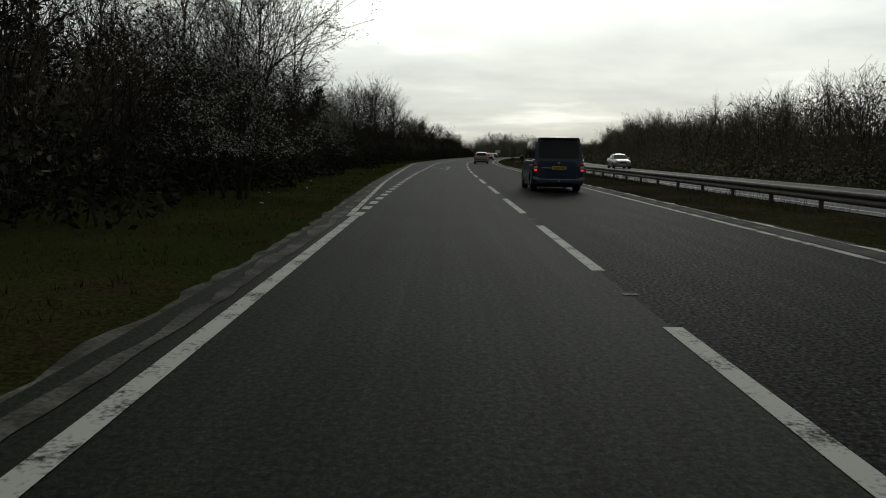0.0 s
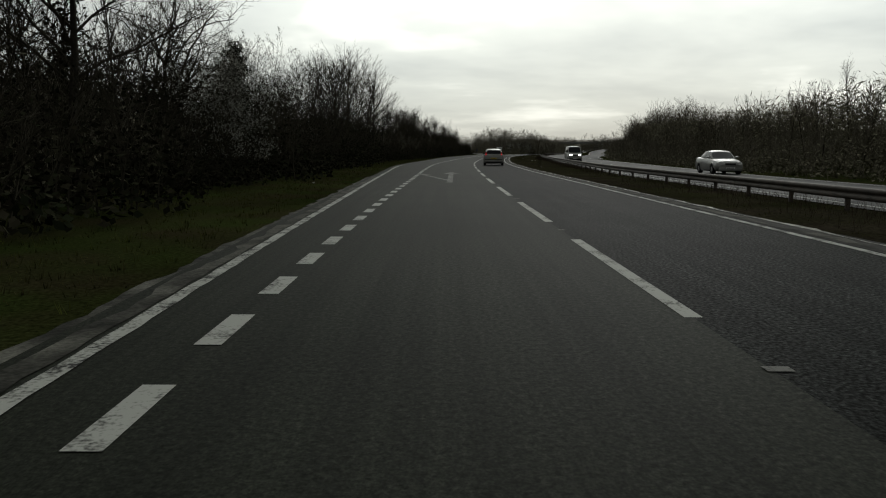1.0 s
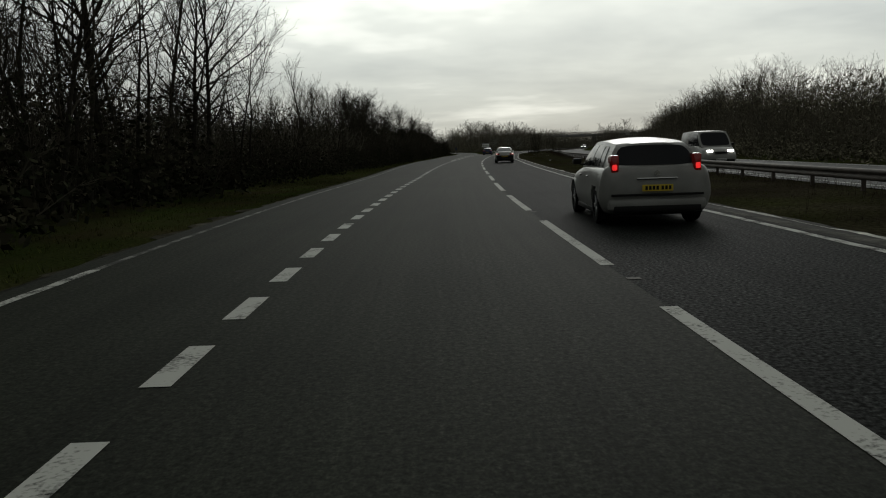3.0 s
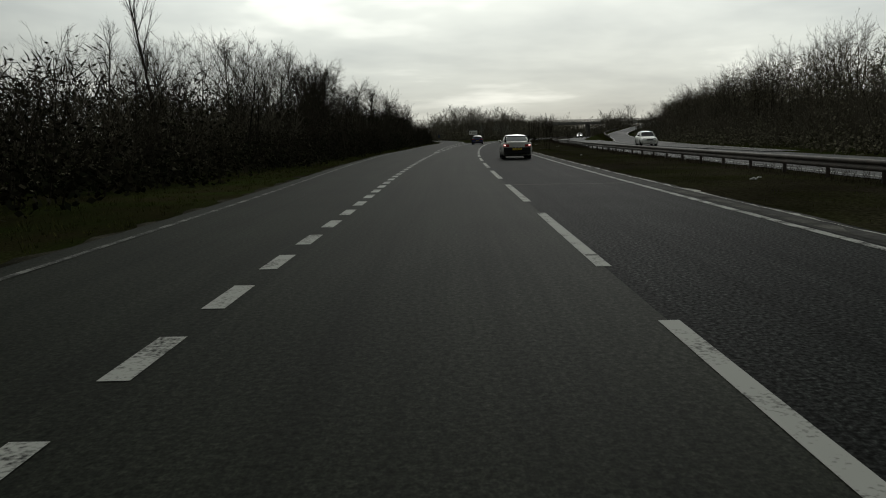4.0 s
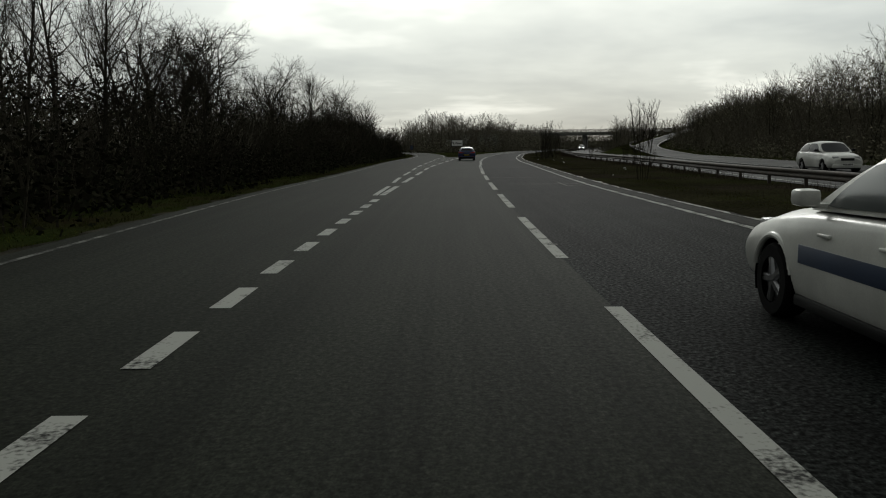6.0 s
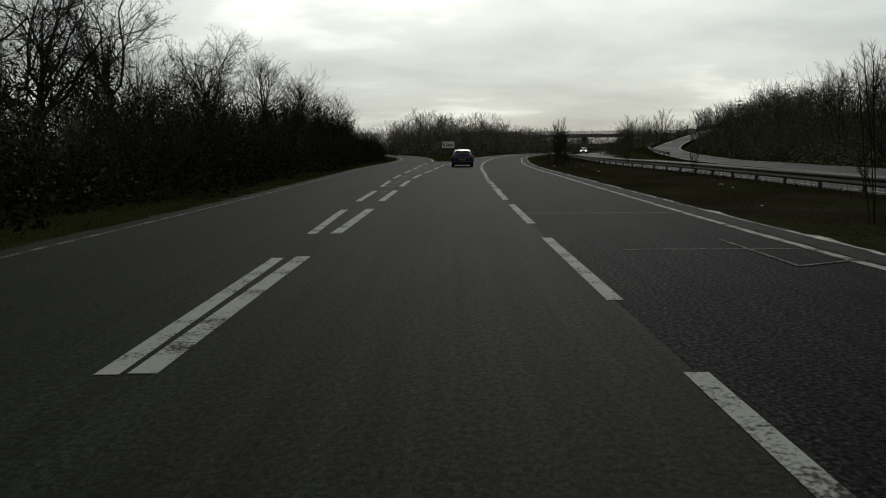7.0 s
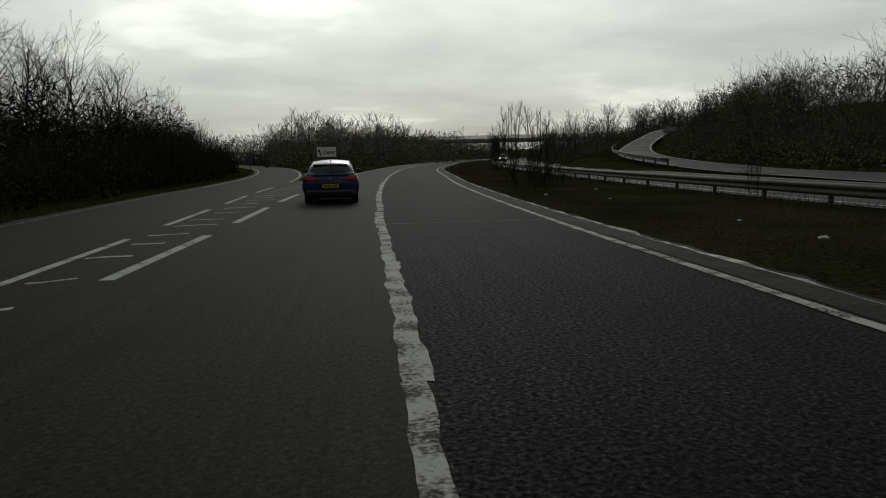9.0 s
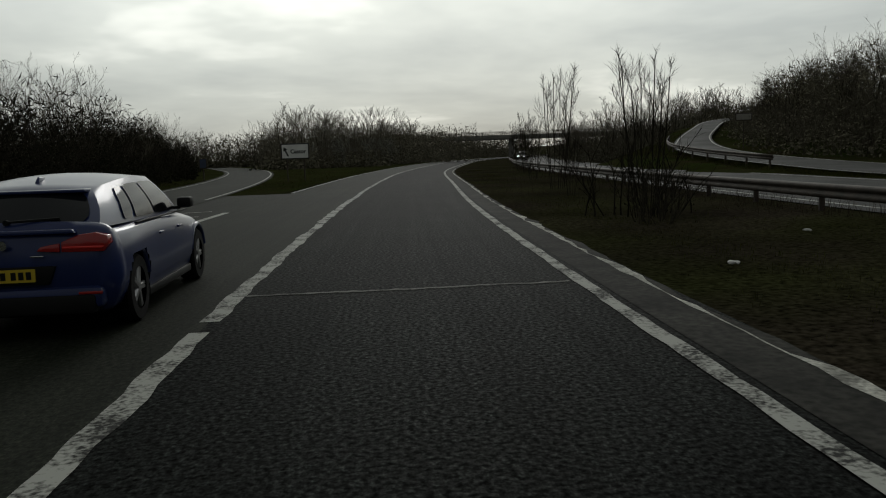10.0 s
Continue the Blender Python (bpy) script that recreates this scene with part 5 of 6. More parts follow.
class Cabin:
    """The upper shell between the waist and the roof, as curved surfaces that the glass follows too.
    base and roof: (y rear, y front, half width rear, half width front, z rear, z front); zc: how far the roof arches."""

    def __init__(self, base, roof, zc, bow=0.05):
        self.base, self.roof, self.zc, self.bow = base, roof, zc, bow

    def arc(self, f):
        return math.sin(math.pi * (0.10 + 0.80 * f)) ** 0.8

    def rim(self, s, f, row):
        y0, y1, w0, w1, z0, z1 = row
        return Vector((s * (w0 + (w1 - w0) * f + 0.03 * math.sin(math.pi * f)), y0 + (y1 - y0) * f, z0 + (z1 - z0) * f))

    def side(self, s, f, g):
        lo, hi = self.rim(s, f, self.base), self.rim(s, f, self.roof)
        hi.z += self.zc * self.arc(f) * 0.75
        p = lo.lerp(hi, g)
        p.x += s * 0.035 * math.sin(math.pi * min(1.0, g))
        return p

    def end(self, f, h, g):
        """The rear (f 0) or front (f 1) surface; h from -1 to 1 across."""
        a, b = self.side(-1, f, g), self.side(1, f, g)
        p = a.lerp(b, (h + 1) / 2)
        p.y += (self.bow if f > 0.5 else -self.bow) * (1 - h * h)
        p.z += 0.25 * self.zc * (1 - h * h) * g
        return p

    def top(self, f, h):
        a, b = self.side(-1, f, 1), self.side(1, f, 1)
        p = a.lerp(b, (h + 1) / 2)
        edge = self.bow * (1 - h * h)
        p.y += edge * (2 * f - 1) if f in (0.0, 1.0) else 0
        p.z += (0.25 * self.zc + 0.035 * math.sin(math.pi * f)) * (1 - h * h)
        return p

    def shell(self):
        bm = bmesh.new()

        def sheet(fn, nu, nv):
            g = [[bm.verts.new(fn(i / nu, j / nv)) for i in range(nu + 1)] for j in range(nv + 1)]
            for j in range(nv):
                for i in range(nu):
                    bm.faces.new((g[j][i], g[j][i + 1], g[j + 1][i + 1], g[j + 1][i]))

        for s in (-1, 1):
            sheet(lambda u, v, s=s: self.side(s, u, v), 10, 4)
        for f in (0.0, 1.0):
            sheet(lambda u, v, f=f: self.end(f, 2 * u - 1, v), 8, 4)
        sheet(lambda u, v: self.top(u, 2 * v - 1), 10, 8)
        bmesh.ops.remove_doubles(bm, verts=bm.verts, dist=0.002)
        bmesh.ops.recalc_face_normals(bm, faces=bm.faces)
        return bm

    def pane(self, fn, u0, u1, v0, v1, out, push=0.012, round_u=0.06, round_v=0.10):
        """A glass pane on a surface fn(u, v), its corners rounded, set proud towards out."""
        bm = bmesh.new()
        nu, nv, g = 10, 6, []
        cu, cv = (u0 + u1) / 2, (v0 + v1) / 2
        for j in range(nv + 1):
            row = []
            for i in range(nu + 1):
                a, b = 2 * i / nu - 1, 2 * j / nv - 1
                u = cu + (u1 - u0) / 2 * a * (1 - round_u * abs(b) ** 5)
                v = cv + (v1 - v0) / 2 * b * (1 - round_v * abs(a) ** 6)
                e = 1e-3
                n = (fn(u + e, v) - fn(u - e, v)).cross(fn(u, v + e) - fn(u, v - e)).normalized()
                if n.dot(Vector(out)) < 0:
                    n = -n
                row.append(bm.verts.new(fn(u, v) + n * push))
            g.append(row)
        for j in range(nv):
            for i in range(nu):
                bm.faces.new((g[j][i], g[j][i + 1], g[j + 1][i + 1], g[j + 1][i]))
        bmesh.ops.recalc_face_normals(bm, faces=bm.faces)
        return bm


def lamp_panel(car, name, mat, outline, y0, y1, label="", slope=0.0):
    """A lamp or panel of any outline (x, z), from y0 to y1, its upper edge leaning forward by slope."""
    bm = bmesh.new()
    zs = [z for _, z in outline]
    rows = []
    for y in (y0, y1):
        rows.append([bm.verts.new((x, y + slope * (z - min(zs)), z)) for x, z in outline])
    n = len(outline)
    bm.faces.new(rows[0])
    bm.faces.new(rows[1][::-1])
    for i in range(n):
        bm.faces.new((rows[0][i], rows[1][i], rows[1][(i + 1) % n], rows[0][(i + 1) % n]))
    bmesh.ops.recalc_face_normals(bm, faces=bm.faces)
    bmesh.ops.bevel(bm, geom=list(bm.edges), offset=0.008, segments=2, affect="EDGES", profile=0.5)
    return part(name, bm, mat, car, label)


def wheel(car, x, y, r, w, spokes=5, rim_mat=RIM):
    s = 1 if x > 0 else -1
    bm = bmesh.new()
    prof = [(r * 0.62, -w / 2), (r * 0.93, -w / 2), (r, -w * 0.36), (r, w * 0.36), (r * 0.93, w / 2), (r * 0.62, w / 2)]
    n = 28
    rings = [[bm.verts.new((x + px * s, y + math.cos(2 * math.pi * k / n) * pr, r + math.sin(2 * math.pi * k / n) * pr)) for pr, px in prof] for k in range(n)]
    for k in range(n):
        for j in range(len(prof) - 1):
            bm.faces.new((rings[k][j], rings[k][j + 1], rings[(k + 1) % n][j + 1], rings[(k + 1) % n][j]))
    bmesh.ops.recalc_face_normals(bm, faces=bm.faces)
    wh = part("wheel", bm, RUBBER, car, "black tyre")
    bm = bmesh.new()
    cyl(bm, (x + s * (w / 2 - 0.07), y, r), (x + s * (w / 2 - 0.05), y, r), r * 0.62, n=24)
    for k in range(spokes):
        a = 2 * math.pi * k / spokes
        for da in (-0.10, 0.10):
            p = Vector((x + s * (w / 2 - 0.03), y, r))
            q = p + Vector((0, math.cos(a + da), math.sin(a + da))) * r * 0.62
            cyl(bm, p, q, 0.03, 0.022, n=6)
    cyl(bm, (x + s * (w / 2 - 0.06), y, r), (x + s * (w / 2 - 0.005), y, r), r * 0.15, n=12)
    part("rim", bm, rim_mat, wh)
    return wh


def arch(car, x, y, z, r, mat, lip_mat):
    """The dark well of a wheel and the rounded lip round its opening."""
    s = 1 if x > 0 else -1
    n = 20
    bm = bmesh.new()
    rows = []
    for dx in (0.0, -0.30):
        rows.append([bm.verts.new((x + s * dx, y + math.cos(t) * r, z + math.sin(t) * r)) for t in (math.pi * (k / n * 1.24 - 0.12) for k in range(n + 1))])
    for k in range(n):
        bm.faces.new((rows[0][k], rows[0][k + 1], rows[1][k + 1], rows[1][k]))
    bm.faces.new(rows[1])
    well = part("wheel_well", bm, mat, car)
    bm = bmesh.new()
    rows = []
    for k in range(n + 1):
        t = math.pi * (k / n * 0.84 + 0.08)
        rows.append([bm.verts.new((x + 0.026 * math.sin(a), y + math.cos(t) * (r + 0.026 * math.cos(a)), z + math.sin(t) * (r + 0.026 * math.cos(a)))) for a in (2 * math.pi * q / 8 for q in range(8))])
    for k in range(n):
        for q in range(8):
            bm.faces.new((rows[k][q], rows[k][(q + 1) % 8], rows[k + 1][(q + 1) % 8], rows[k + 1][q]))
    bmesh.ops.recalc_face_normals(bm, faces=bm.faces)
    part("arch_lip", bm, lip_mat, well)


def lamp_box(car, name, mat, x0, x1, y0, y1, z0, z1, bevel=0.02, label=""):
    bm = bmesh.new()
    box(bm, x0, x1, y0, y1, z0, z1, bevel)
    return part(name, bm, mat, car, label)


def number_plate(car, y, z, rear=True, bars=7):
    bm = bmesh.new()
    box(bm, -0.26, 0.26, y - 0.012 if rear else y, y if rear else y + 0.012, z, z + 0.11)
    p = part("number_plate", bm, PLATE if rear else PLATE_W, car, "yellow plate" if rear else "white plate")
    x = -0.21
    for k in range(bars):
        bm = bmesh.new()
        box(bm, x, x + 0.042, (y - 0.015) if rear else (y + 0.012), (y - 0.011) if rear else (y + 0.015), z + 0.022, z + 0.088)
        part("plate_bar", bm, BLACK, p, smooth=False)
        x += 0.062 if k != 3 else 0.085


def mirrors(car, half, y, z, mat):
    for s in (-1, 1):
        bm = bmesh.new()
        box(bm, s * (half + 0.02) if s > 0 else -(half + 0.19), half + 0.19 if s > 0 else -(half + 0.02), y - 0.09, y + 0.09, z - 0.06, z + 0.065, 0.035)
        box(bm, s * (half - 0.06) if s > 0 else -(half + 0.05), half + 0.05 if s > 0 else -(half - 0.06), y - 0.03, y + 0.03, z - 0.08, z - 0.04, 0.01)
        part("door_mirror", bm, mat, car)


def make_car(name, label, paint, L, W, H, wb, rear_over, hood_z, belt_z, tail_z, kind="hatch", wheel_r=0.31, lower=None, lit="off", category="car", glass_div=(0.0, 0.40, 0.95), glass=None, roof_back=0.46):
    """A road car with its rear bumper at y=0 and its nose at y=L; returns its Empty."""
    car = new(name)
    hw = W / 2
    yr, yf = rear_over, rear_over + wb
    sill = 0.22
    if kind == "saloon":
        st = [(0.0, hw * .80, hw * .86, hw * .74, .40, .62, tail_z - .10, tail_z - .05), (0.06, hw * .88, hw * .95, hw * .82, .30, .66, tail_z - .03, tail_z), (0.35, hw * .92, hw * .99, hw * .86, sill, .68, tail_z, tail_z + .04)]
    else:
        st = [(0.0, hw * .80, hw * .88, hw * .80, .36, .60, tail_z - .14, tail_z - .10), (0.06, hw * .88, hw * .97, hw * .84, .28, .64, tail_z - .04, tail_z), (0.35, hw * .92, hw, hw * .88, sill, .66, belt_z, belt_z + .02)]
    st += [(L * .35, hw * .94, hw, hw * .91, sill - .02, .68, belt_z, belt_z + .02), (L * .55, hw * .94, hw, hw * .90, sill - .02, .66, belt_z - .02, belt_z),
           (L * .72, hw * .93, hw * .99, hw * .84, sill - .02, .62, hood_z - .03, hood_z + .03), (L * .88, hw * .90, hw * .96, hw * .76, sill, .58, hood_z - .12, hood_z - .05),
           (L * .97, hw * .80, hw * .86, hw * .66, .26, .52, hood_z - .24, hood_z - .19), (L, hw * .66, hw * .72, hw * .55, .32, .48, hood_z - .32, hood_z - .29)]
    if kind == "van":
        st = [(0.0, hw * .84, hw * .93, hw * .88, .36, .60, belt_z - .05, belt_z), (0.05, hw * .90, hw * .98, hw * .93, .28, .64, belt_z, belt_z + .02), (0.4, hw * .93, hw, hw * .95, sill, .66, belt_z, belt_z + .02),
              (L * .5, hw * .94, hw, hw * .95, sill - .02, .68, belt_z, belt_z + .02), (L * .74, hw * .94, hw, hw * .93, sill - .02, .68, belt_z - .01, belt_z + .01), (L * .84, hw * .93, hw * .99, hw * .88, sill, .66, hood_z - .04, hood_z + .02),
              (L * .93, hw * .88, hw * .95, hw * .78, sill, .60, hood_z - .18, hood_z - .10), (L * .98, hw * .80, hw * .86, hw * .68, .26, .52, hood_z - .36, hood_z - .30), (L, hw * .70, hw * .76, hw * .58, .32, .48, hood_z - .46, hood_z - .42)]
    bm = hull(st, [(yy, wheel_r, wheel_r + .06) for yy in (yr, yf)])
    body = part("body", bm, paint, car)
    # greenhouse
    if kind == "saloon":
        base = (L * .155, L * .70, hw * .84, hw * .82, tail_z + .02, hood_z + .01)
        roof = (L * .285, L * .53, hw * .66, hw * .66, H - .09, H - .08)
    elif kind == "van":
        base = (0.05, L * .83, hw * .93, hw * .88, belt_z - .03, hood_z + .02)
        roof = (0.16, L * .66, hw * .80, hw * .80, H - .07, H - .07)
    else:
        base = (0.10, L * .715, hw * .86, hw * .83, tail_z - .02, hood_z + .01)
        roof = (roof_back, L * .53, hw * .645, hw * .66, H - .14 - .25 * (roof_back - .46), H - .09)
    glass = glass or GLASS_CAR
    shell = Cabin(base, roof, 0.06 if kind == "van" else 0.10)
    part("roof_shell", shell.shell(), paint, car)
    part("windscreen", shell.pane(lambda u, v: shell.end(1.0, u, v), -.90, .90, .06, .90, (0, 1, 1)), glass, car)
    part("rear_window", shell.pane(lambda u, v: shell.end(0.0, u, v), -.88, .88, .12 if kind != "van" else .14, .90, (0, -1, .6)), glass, car)
    for s in (-1, 1):
        for k, (a, b) in enumerate(zip(glass_div, glass_div[1:])):
            part("side_window", shell.pane(lambda u, v, s=s: shell.side(s, u, v), a + (.004 if kind == "van" else .012), b - (.004 if kind == "van" else .012), .08, .86, (s, 0, .3), round_u=.10 if k == 0 and kind != "van" else .03, round_v=.30 if k == 0 and kind != "van" else .05), glass, car)
    lo = lower or BLACK
    # bumpers, sills, arches, wheels
    lamp_box(car, "rear_bumper", lo, -hw * .90, hw * .90, -0.05, 0.22, 0.28, 0.47, 0.05)
    lamp_box(car, "front_bumper", lo, -hw * .78, hw * .78, L - 0.16, L + 0.04, 0.22, 0.42, 0.05)
    for s in (-1, 1):
        lamp_box(car, "sill", BLACK, *sorted((s * hw * .90, s * hw * .97)), yr + wheel_r + .08, yf - wheel_r - .08, 0.17, 0.26, 0.02)
        for yy in (yr, yf):
            arch(car, s * (hw - .022), yy, wheel_r, wheel_r + .065, ARCH, lower if lower and lower is not BLACK else paint)
            wheel(car, s * (hw - .118), yy, wheel_r, .225)
        if kind != "van":
            for yd in (L * .39, L * .58):
                lamp_box(car, "door_handle", paint, *sorted((s * (hw - .03), s * (hw + .012))), yd - .09, yd + .09, belt_z - .17, belt_z - .145, .008)
    mirrors(car, hw * (.94 if kind == "van" else .90), L * (.76 if kind == "van" else .64), belt_z + .10, paint if kind == "saloon" else BLACK)
    bm = bmesh.new()
    for yy in (yr, yf):
        cyl(bm, (-hw * .8, yy, wheel_r), (hw * .8, yy, wheel_r), .05, n=8)
    box(bm, -hw * .75, hw * .75, .3, L - .3, .17, .24)
    part("underbody", bm, BLACK, car)
    number_plate(car, L + .045, .34, rear=False)
    for s in (-1, 1):
        x0, x1 = sorted((s * hw * .42, s * hw * .74))
        lamp_box(car, "headlamp", HEAD_LIT if lit == "head" else LAMP_CLEAR, x0, x1, L * .93, L * .975, hood_z - .28, hood_z - .15, .03)
    lamp_box(car, "grille", BLACK, -hw * .36, hw * .36, L - .05, L + .015, hood_z - .36, hood_z - .24, .015)
    tagged(car, label, category)
    car["half"] = hw
    return car


def set_down(car, x, y, turn, z=0.0, size=1.0):
    car.matrix_basis = Matrix.Translation((x, y, z)) @ Matrix.Rotation(radians(turn), 4, "Z") @ Matrix.Scale(size, 4)


# dark blue people carrier
van = make_car("passenger_van", "dark blue passenger van with black roof spoiler", NAVY, 4.90, 1.84, 1.99, 3.0, 0.98, 1.10, 1.12, 1.13, "van", 0.34, NAVY, category="van", glass_div=(0.02, .34, .66, .95), glass=GLASS_VAN)
for s in (-1, 1):
    x0, x1 = sorted((s * .765, s * .905))
    lamp_box(van, "tail_lamp", LAMP_RED, x0, x1, -.035, .10, .74, .86, .02)
    lamp_box(van, "tail_lamp", LAMP_CLEAR, x0, x1, -.035, .10, .86, .93, .015)
    lamp_box(van, "tail_lamp", LAMP_RED, x0, x1, -.035, .10, .93, 1.05, .02)
    lamp_box(van, "tail_lamp", LAMP_LIT, *sorted((s * .79, s * .885)), -.042, -.02, .76, .82, .01)
    lamp_box(van, "waist_trim", CHROME, *sorted((s * .915, s * .935)), .15, 3.3, 1.155, 1.18, .004)
    lamp_box(van, "door_rail", CHROME, *sorted((s * .918, s * .934)), .10, 1.3, .955, .968, .003)
lamp_box(van, "roof_spoiler", BLACK, -.71, .71, -.03, .32, 1.895, 1.955, .028)
lamp_box(van, "bumper_step", DULL_STEEL, -.84, .84, -.09, .10, .42, .48, .02)
for s in (-1, 1):
    lamp_panel(van, "bumper_corner", DULL_STEEL, [(s * .66, .47), (s * .90, .43), (s * .93, .50), (s * .90, .56), (s * .74, .53)], -.085, .16)
lamp_box(van, "tow_bar", BLACK, -.5, .5, -.05, .2, .30, .36, .02)
bm = bmesh.new()
cyl(bm, (0, -.16, .40), (0, -.08, .40), .03, n=10)
part("tow_ball", bm, CHROME, van)
number_plate(van, -.045, .82)
lamp_box(van, "tailgate_trim", CHROME, -.62, -.32, -.05, -.02, .865, .88, .004)
bm = bmesh.new()
cyl(bm, (0, -.05, 1.05), (0, -.02, 1.05), .042, n=18)
part("badge", bm, RIM, van)
set_down(van, 4.13, 28.9, 0.0)

# blue hatchback with black lower parts
hatch = make_car("hatchback_car", "metallic blue five-door hatchback on a damp road", BLUE, 4.32, 1.77, 1.42, 2.69, .78, .90, .93, .98, "hatch", .325, BLUE, glass_div=(.20, .335, .60, .945), roof_back=.58)
for s in (-1, 1):
    lamp_panel(hatch, "tail_lamp", LAMP_RED, [(s * .47, .77), (s * .82, .765), (s * .865, .83), (s * .855, .90), (s * .76, .93), (s * .62, .915), (s * .47, .855)], -.014, .12, "red L-shaped lamp", .10)
    lamp_panel(hatch, "tail_lamp_inner", LAMP_RED, [(s * .27, .785), (s * .46, .772), (s * .46, .848), (s * .31, .825)], -.034, .04, "", .10)
    lamp_panel(hatch, "tail_lamp_band", LAMP_DIM, [(s * .48, .80), (s * .81, .795), (s * .83, .815), (s * .48, .82)], -.022, .02, "glowing strip", .10)
    lamp_box(hatch, "bumper_reflector", LAMP_RED, *sorted((s * .60, s * .80)), -.062, -.04, .405, .43, .006)
    lamp_box(hatch, "window_trim", BLACK, *sorted((s * .815, s * .85)), .95, 3.0, .925, .942, .004)
lamp_box(hatch, "roof_spoiler", BLUE, -.555, .555, .42, .76, 1.258, 1.290, .014)
lamp_box(hatch, "diffuser", BLACK, -.74, .74, -.07, .15, .24, .405, .03)
lamp_panel(hatch, "plate_recess", BLACK, [(-.36, .50), (.36, .50), (.42, .655), (-.42, .655)], -.048, .02)
lamp_panel(hatch, "tailgate_lip", BLUE, [(-.60, .93), (.60, .93), (.57, .965), (-.57, .965)], -.030, .06)
number_plate(hatch, -.052, .53)
bm = bmesh.new()
cyl(bm, (0, -.05, .845), (0, .0, .845), .042, n=16)
part("badge", bm, CHROME, hatch)
lamp_box(hatch, "model_mark", CHROME, .22, .33, -.036, -.02, .735, .748, .003)
bm = bmesh.new()
cyl(bm, (.0, .075, 1.035), (.42, .15, 1.05), .013, n=6)
cyl(bm, (.0, .07, 1.03), (.0, .12, 1.03), .025, n=8)
part("rear_wiper", bm, BLACK, hatch)
lamp_panel(hatch, "roof_aerial", BLUE, [(-.022, 1.33), (.022, 1.33), (.010, 1.405), (-.010, 1.405)], .78, .93, "", .8)
set_down(hatch, 14.92, 238.75, -7.3, 0.0, 0.95)

# white rally-style saloon with a boot spoiler
saloon = make_car("saloon_car", "white saloon with black boot spoiler and lit brake lamps", WHITE, 4.35, 1.69, 1.36, 2.52, .90, .90, .92, .96, "saloon", .305, BLACK, glass_div=(.14, .48, .92), glass=GLASS_SKY_PALE)
for s in (-1, 1):
    x0, x1 = sorted((s * .44, s * .80))
    lamp_box(saloon, "tail_lamp", LAMP_RED, x0, x1, -.015, .10, .70, .86, .025)
    lamp_box(saloon, "brake_lamp", BRAKE_LIT, *sorted((s * .64, s * .77)), -.022, 0, .765, .84, .015)
    lamp_panel(saloon, "spoiler_foot", BLACK, [(s * .58, .93), (s * .72, .93), (s * .71, 1.15), (s * .68, 1.31), (s * .61, 1.30), (s * .64, 1.14)], .10, .28)
    bm = bmesh.new()
    cyl(bm, (s * .1, -.065, .66), (s * .1, -.04, .66), .03, n=12)
    part("reflector", bm, LAMP_CLEAR, saloon)
lamp_box(saloon, "spoiler_wing", BLACK, -.68, .68, .05, .28, 1.275, 1.325, .012)
lamp_box(saloon, "tail_panel", BLACK, -.76, .76, -.045, .10, .40, .68, .04)
lamp_box(saloon, "window_surround", BLACK, -.60, .60, .60, .66, .965, .985, .01)
number_plate(saloon, -.05, .53)
lamp_box(saloon, "side_stripe", SIGN_BLUE, -.853, -.846, 1.6, 2.9, .52, .66, .001)
set_down(saloon, 9.02, 161.3, -5.2)

# silver hatchback ahead
silver = make_car("hatchback_car", "silver hatchback with tall red tail lamps", SILVER, 4.34, 1.84, 1.50, 2.64, .80, .96, .98, 1.0, "hatch", .32, SILVER, glass_div=(.13, .27, .56, .94))
for s in (-1, 1):
    lamp_box(silver, "tail_lamp", LAMP_RED, *sorted((s * .63, s * .765)), .03, .34, .90, 1.22, .03)
    lamp_box(silver, "tail_lamp_glow", LAMP_LIT, *sorted((s * .66, s * .745)), .015, .06, .96, 1.06, .02)
number_plate(silver, -.055, .60)
lamp_box(silver, "bumper_strip", BLACK, -.78, .78, -.062, -.03, .52, .56, .008)
lamp_box(silver, "rear_valance", BLACK, -.74, .74, -.058, .1, .25, .36, .02)
lamp_box(silver, "tailgate_bar", CHROME, -.34, .34, -.035, .0, .80, .825, .005)
bm = bmesh.new()
cyl(bm, (0, -.04, .90), (0, .01, .90), .045, n=16)
part("badge", bm, CHROME, silver)
set_down(silver, 4.75, 103.0, -3.4)


def oncoming(name, label, paint, x, y, turn, kind="hatch", lit="off", size=(4.2, 1.75, 1.46), z=0.0, category="car"):
    L, W, H = size
    if kind == "van":
        c = make_car(name, label, paint, L, W, H, L * .6, L * .19, 1.06, 1.10, 1.12, "van", .33, BLACK, lit, category, (.45, .66, .95))
    else:
        c = make_car(name, label, paint, L, W, H, L * .61, L * .19, .93, .95, .97, kind, .31, paint, lit, category, (.06, .5, .93))
    set_down(c, x, y, 180 + turn, z)
    return c


oncoming("saloon_car", "silver saloon on the opposite carriageway", SILVER, 17.7, 83.2, -2.0, "saloon", "off", (4.5, 1.78, 1.43))
oncoming("hatchback_car", "pale hatchback on the opposite carriageway", WHITE, 27.9, 198.0, -8.0, "hatch", "off", (4.0, 1.70, 1.47))
oncoming("delivery_van", "grey delivery van with lit headlamps", SILVER, 17.4, 136.5, -4.0, "van", "head", (4.9, 1.86, 1.95), category="van")
oncoming("hatchback_car", "dark grey hatchback on the slip road", CAR_BLACK, 89.0, 340.0, -50.0, "hatch", "off", z=5.63)
oncoming("hatchback_car", "dark car with bright headlamps near the bridge", CAR_BLACK, 60.8, 366.0, -17.0, "hatch", "head")

# ---- road signs ----


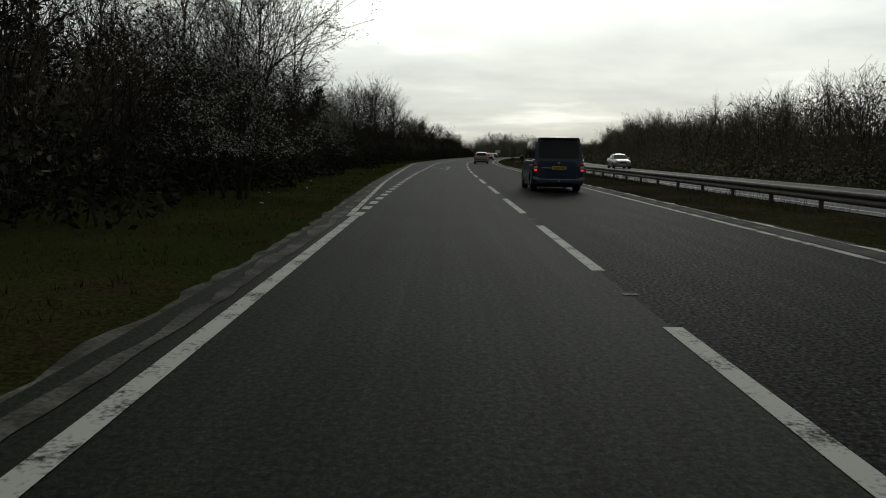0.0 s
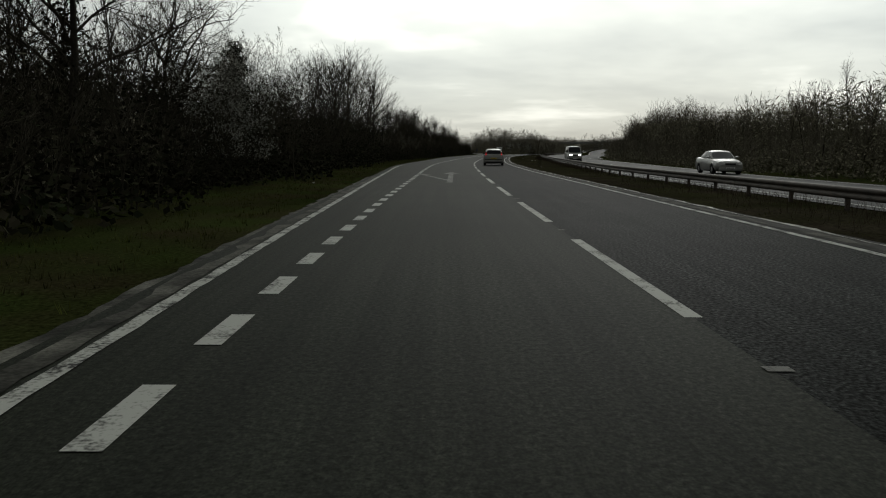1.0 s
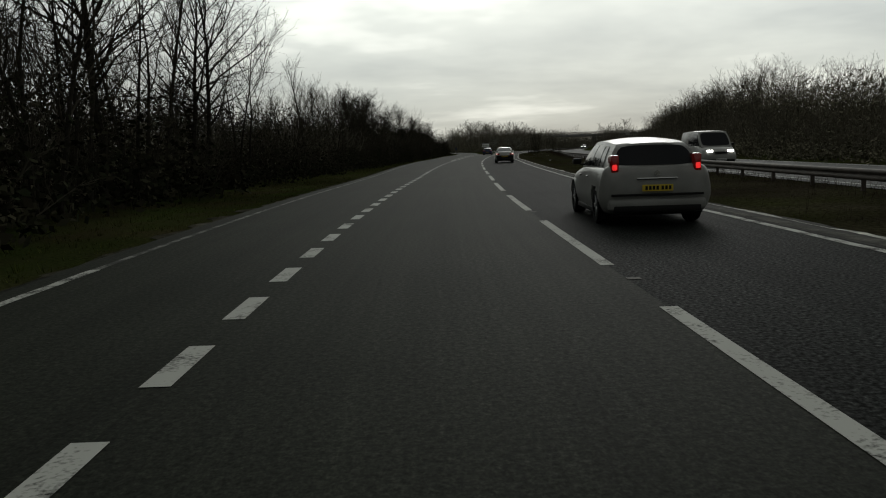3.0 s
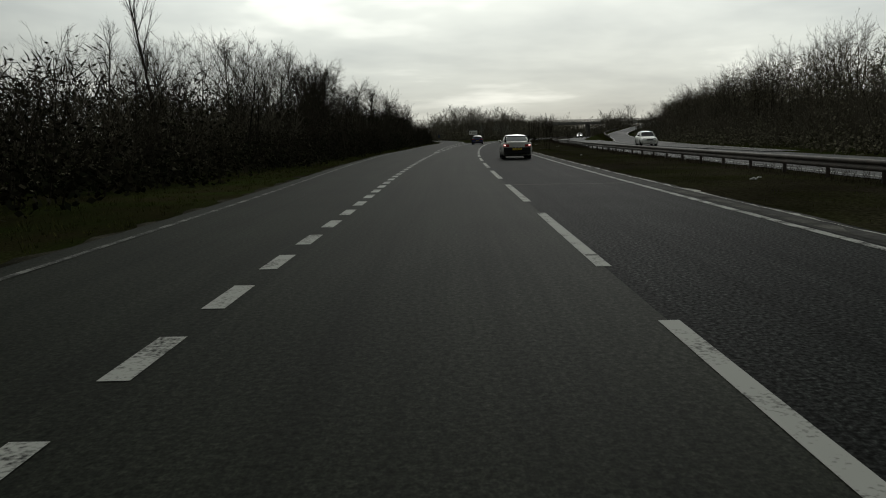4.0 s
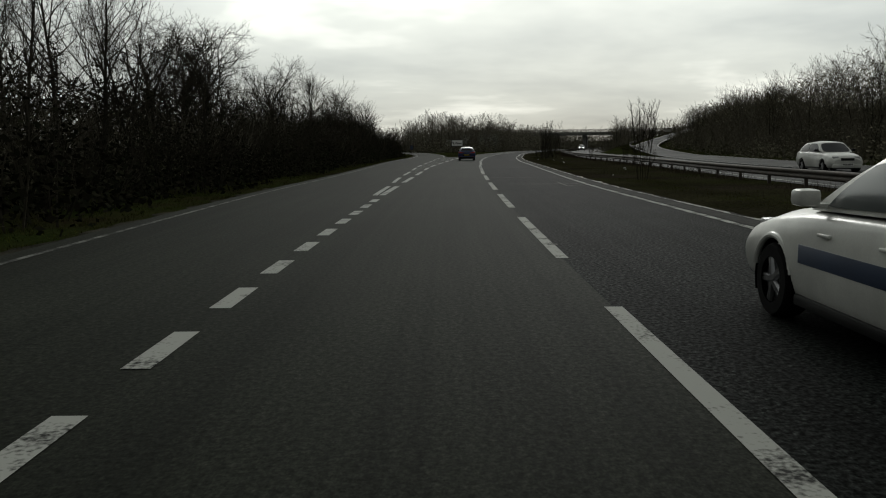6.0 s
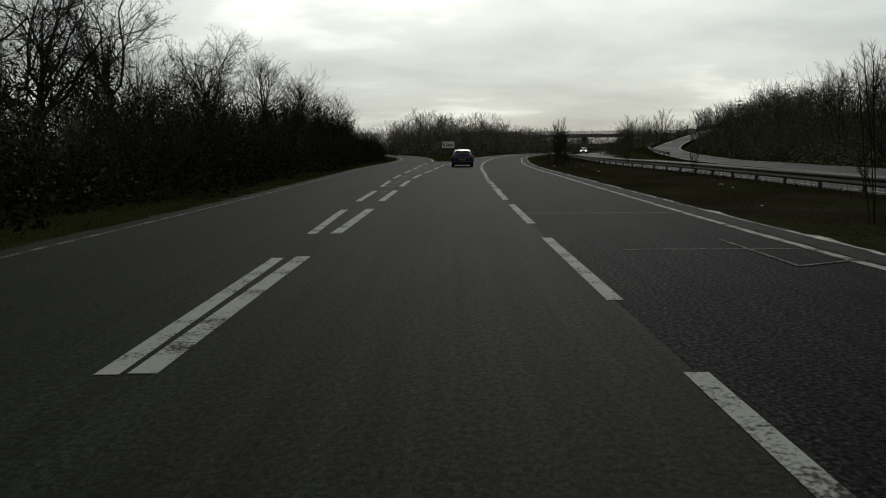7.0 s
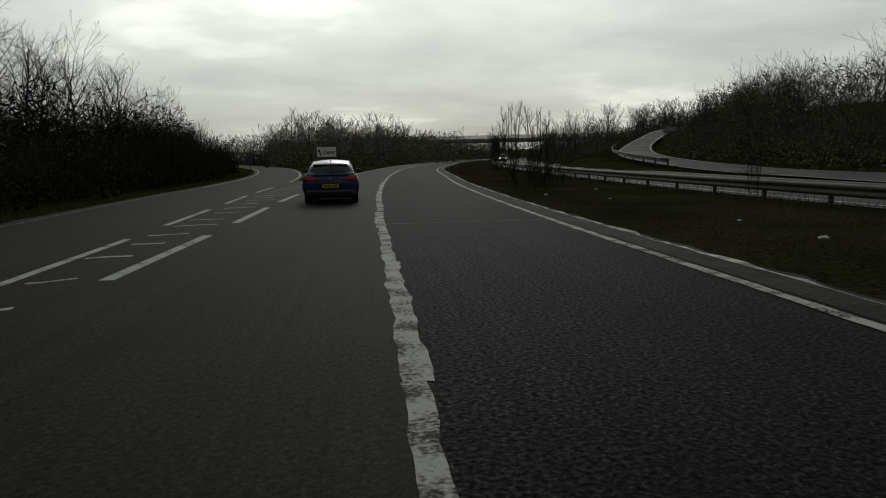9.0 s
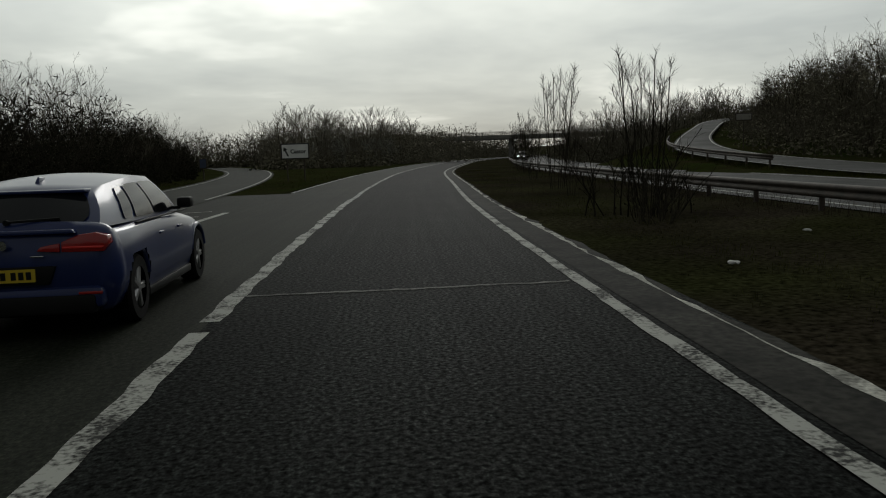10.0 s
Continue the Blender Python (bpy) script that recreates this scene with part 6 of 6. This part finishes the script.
def road_sign(name, label, x, y, turn, w, h, foot, face, z0=0.0, posts=(-.3, .3), border=SIGN_INK):
    s = new(name)
    bm = bmesh.new()
    box(bm, -w / 2, w / 2, -.02, .02, foot, foot + h, .015)
    part("board", bm, border, s)
    bm = bmesh.new()
    box(bm, -w / 2 + .075, w / 2 - .075, -.026, -.0202, foot + .075, foot + h - .075)
    part("sign_face", bm, face, s)
    for f in posts:
        bm = bmesh.new()
        cyl(bm, (f * w, .06, -.3), (f * w, .06, foot + h - .1), .04, n=10)
        part("post", bm, STEEL, s)
    s.matrix_basis = Matrix.Translation((x, y, z0)) @ Matrix.Rotation(radians(turn), 4, "Z")
    tagged(s, label, "road sign")
    return s


sign = road_sign("direction_sign", "white direction sign with black arrow and lettering", 19.0, 285.0, -10.0, 1.84, 1.02, 1.42, SIGN_FACE)
bm = bmesh.new()
av = [(-.50, 1.62), (-.40, 1.62), (-.58, 2.02), (-.50, 2.06), (-.72, 2.22), (-.76, 1.94), (-.68, 1.98)]
vs = [bm.verts.new((x, -.030, z)) for x, z in av]
bm.faces.new(vs)
part("arrow", bm, SIGN_INK, sign, smooth=False)
txt = bpy.data.curves.new("lettering", "FONT")
txt.body, txt.size, txt.extrude, txt.offset = "Castor", .36, .002, .012
txt.materials.append(SIGN_INK)
tob = new("lettering", txt)
tob.parent = sign
tob.matrix_basis = Matrix.Translation((-.30, -.032, 1.80)) @ Matrix.Rotation(radians(90), 4, "X")
road_sign("small_sign", "small dull blue sign at the exit slip", 12.4, 296.0, -6.0, .6, .8, .9, SIGN_BLUE, 0.0, (0.0,), STEEL)
road_sign("slip_sign", "grey-backed sign on a post beside the slip road", 55.5, 291.0, -28.0, 1.3, .62, 2.1, SIGN_GREY, float(ground_z(np.array([55.5]), np.array([291.0]))[0]), (0.0,), STEEL)

# ---- litter on the verges ----
rl = random.Random(8)
for x, y, s in [(a, b, c * 0.75) for a, b, c in ((-6.0, 92.0, .16), (14.2, 167.6, .24), (12.4, 138.5, .26), (12.9, 139.2, .20), (21.5, 225.0, .20), (22.3, 228.5, .14), (23.4, 237.0, .16), (22.6, 240.5, .2), (25.8, 243.4, .18), (20.9, 207.0, .22), (20.2, 204.6, .15),
                (-5.2, 30.5, .14), (-5.9, 27.0, .12), (-6.3, 38.0, .14), (-4.9, 21.5, .12), (-5.6, 64.0, .12), (8.2, 81.0, .12), (8.6, 99.0, .14), (7.9, 118.0, .12), (16.8, 196.0, .13))]:
    bm = bmesh.new()
    bmesh.ops.create_icosphere(bm, subdivisions=2, radius=s / 2)
    for v in bm.verts:
        v.co *= 1 + rl.uniform(-.35, .3)
        v.co.z *= .55
    me = bpy.data.meshes.new("litter")
    bm.to_mesh(me)
    bm.free()
    me.materials.append(WHITE_BITS)
    o = new("litter", me)
    o.location = (x, y, float(ground_z(np.array([x]), np.array([y]))[0]) + s * .16 - .05)
    tagged(o, "crumpled piece of white litter on the verge", "litter", "litter on the verges")
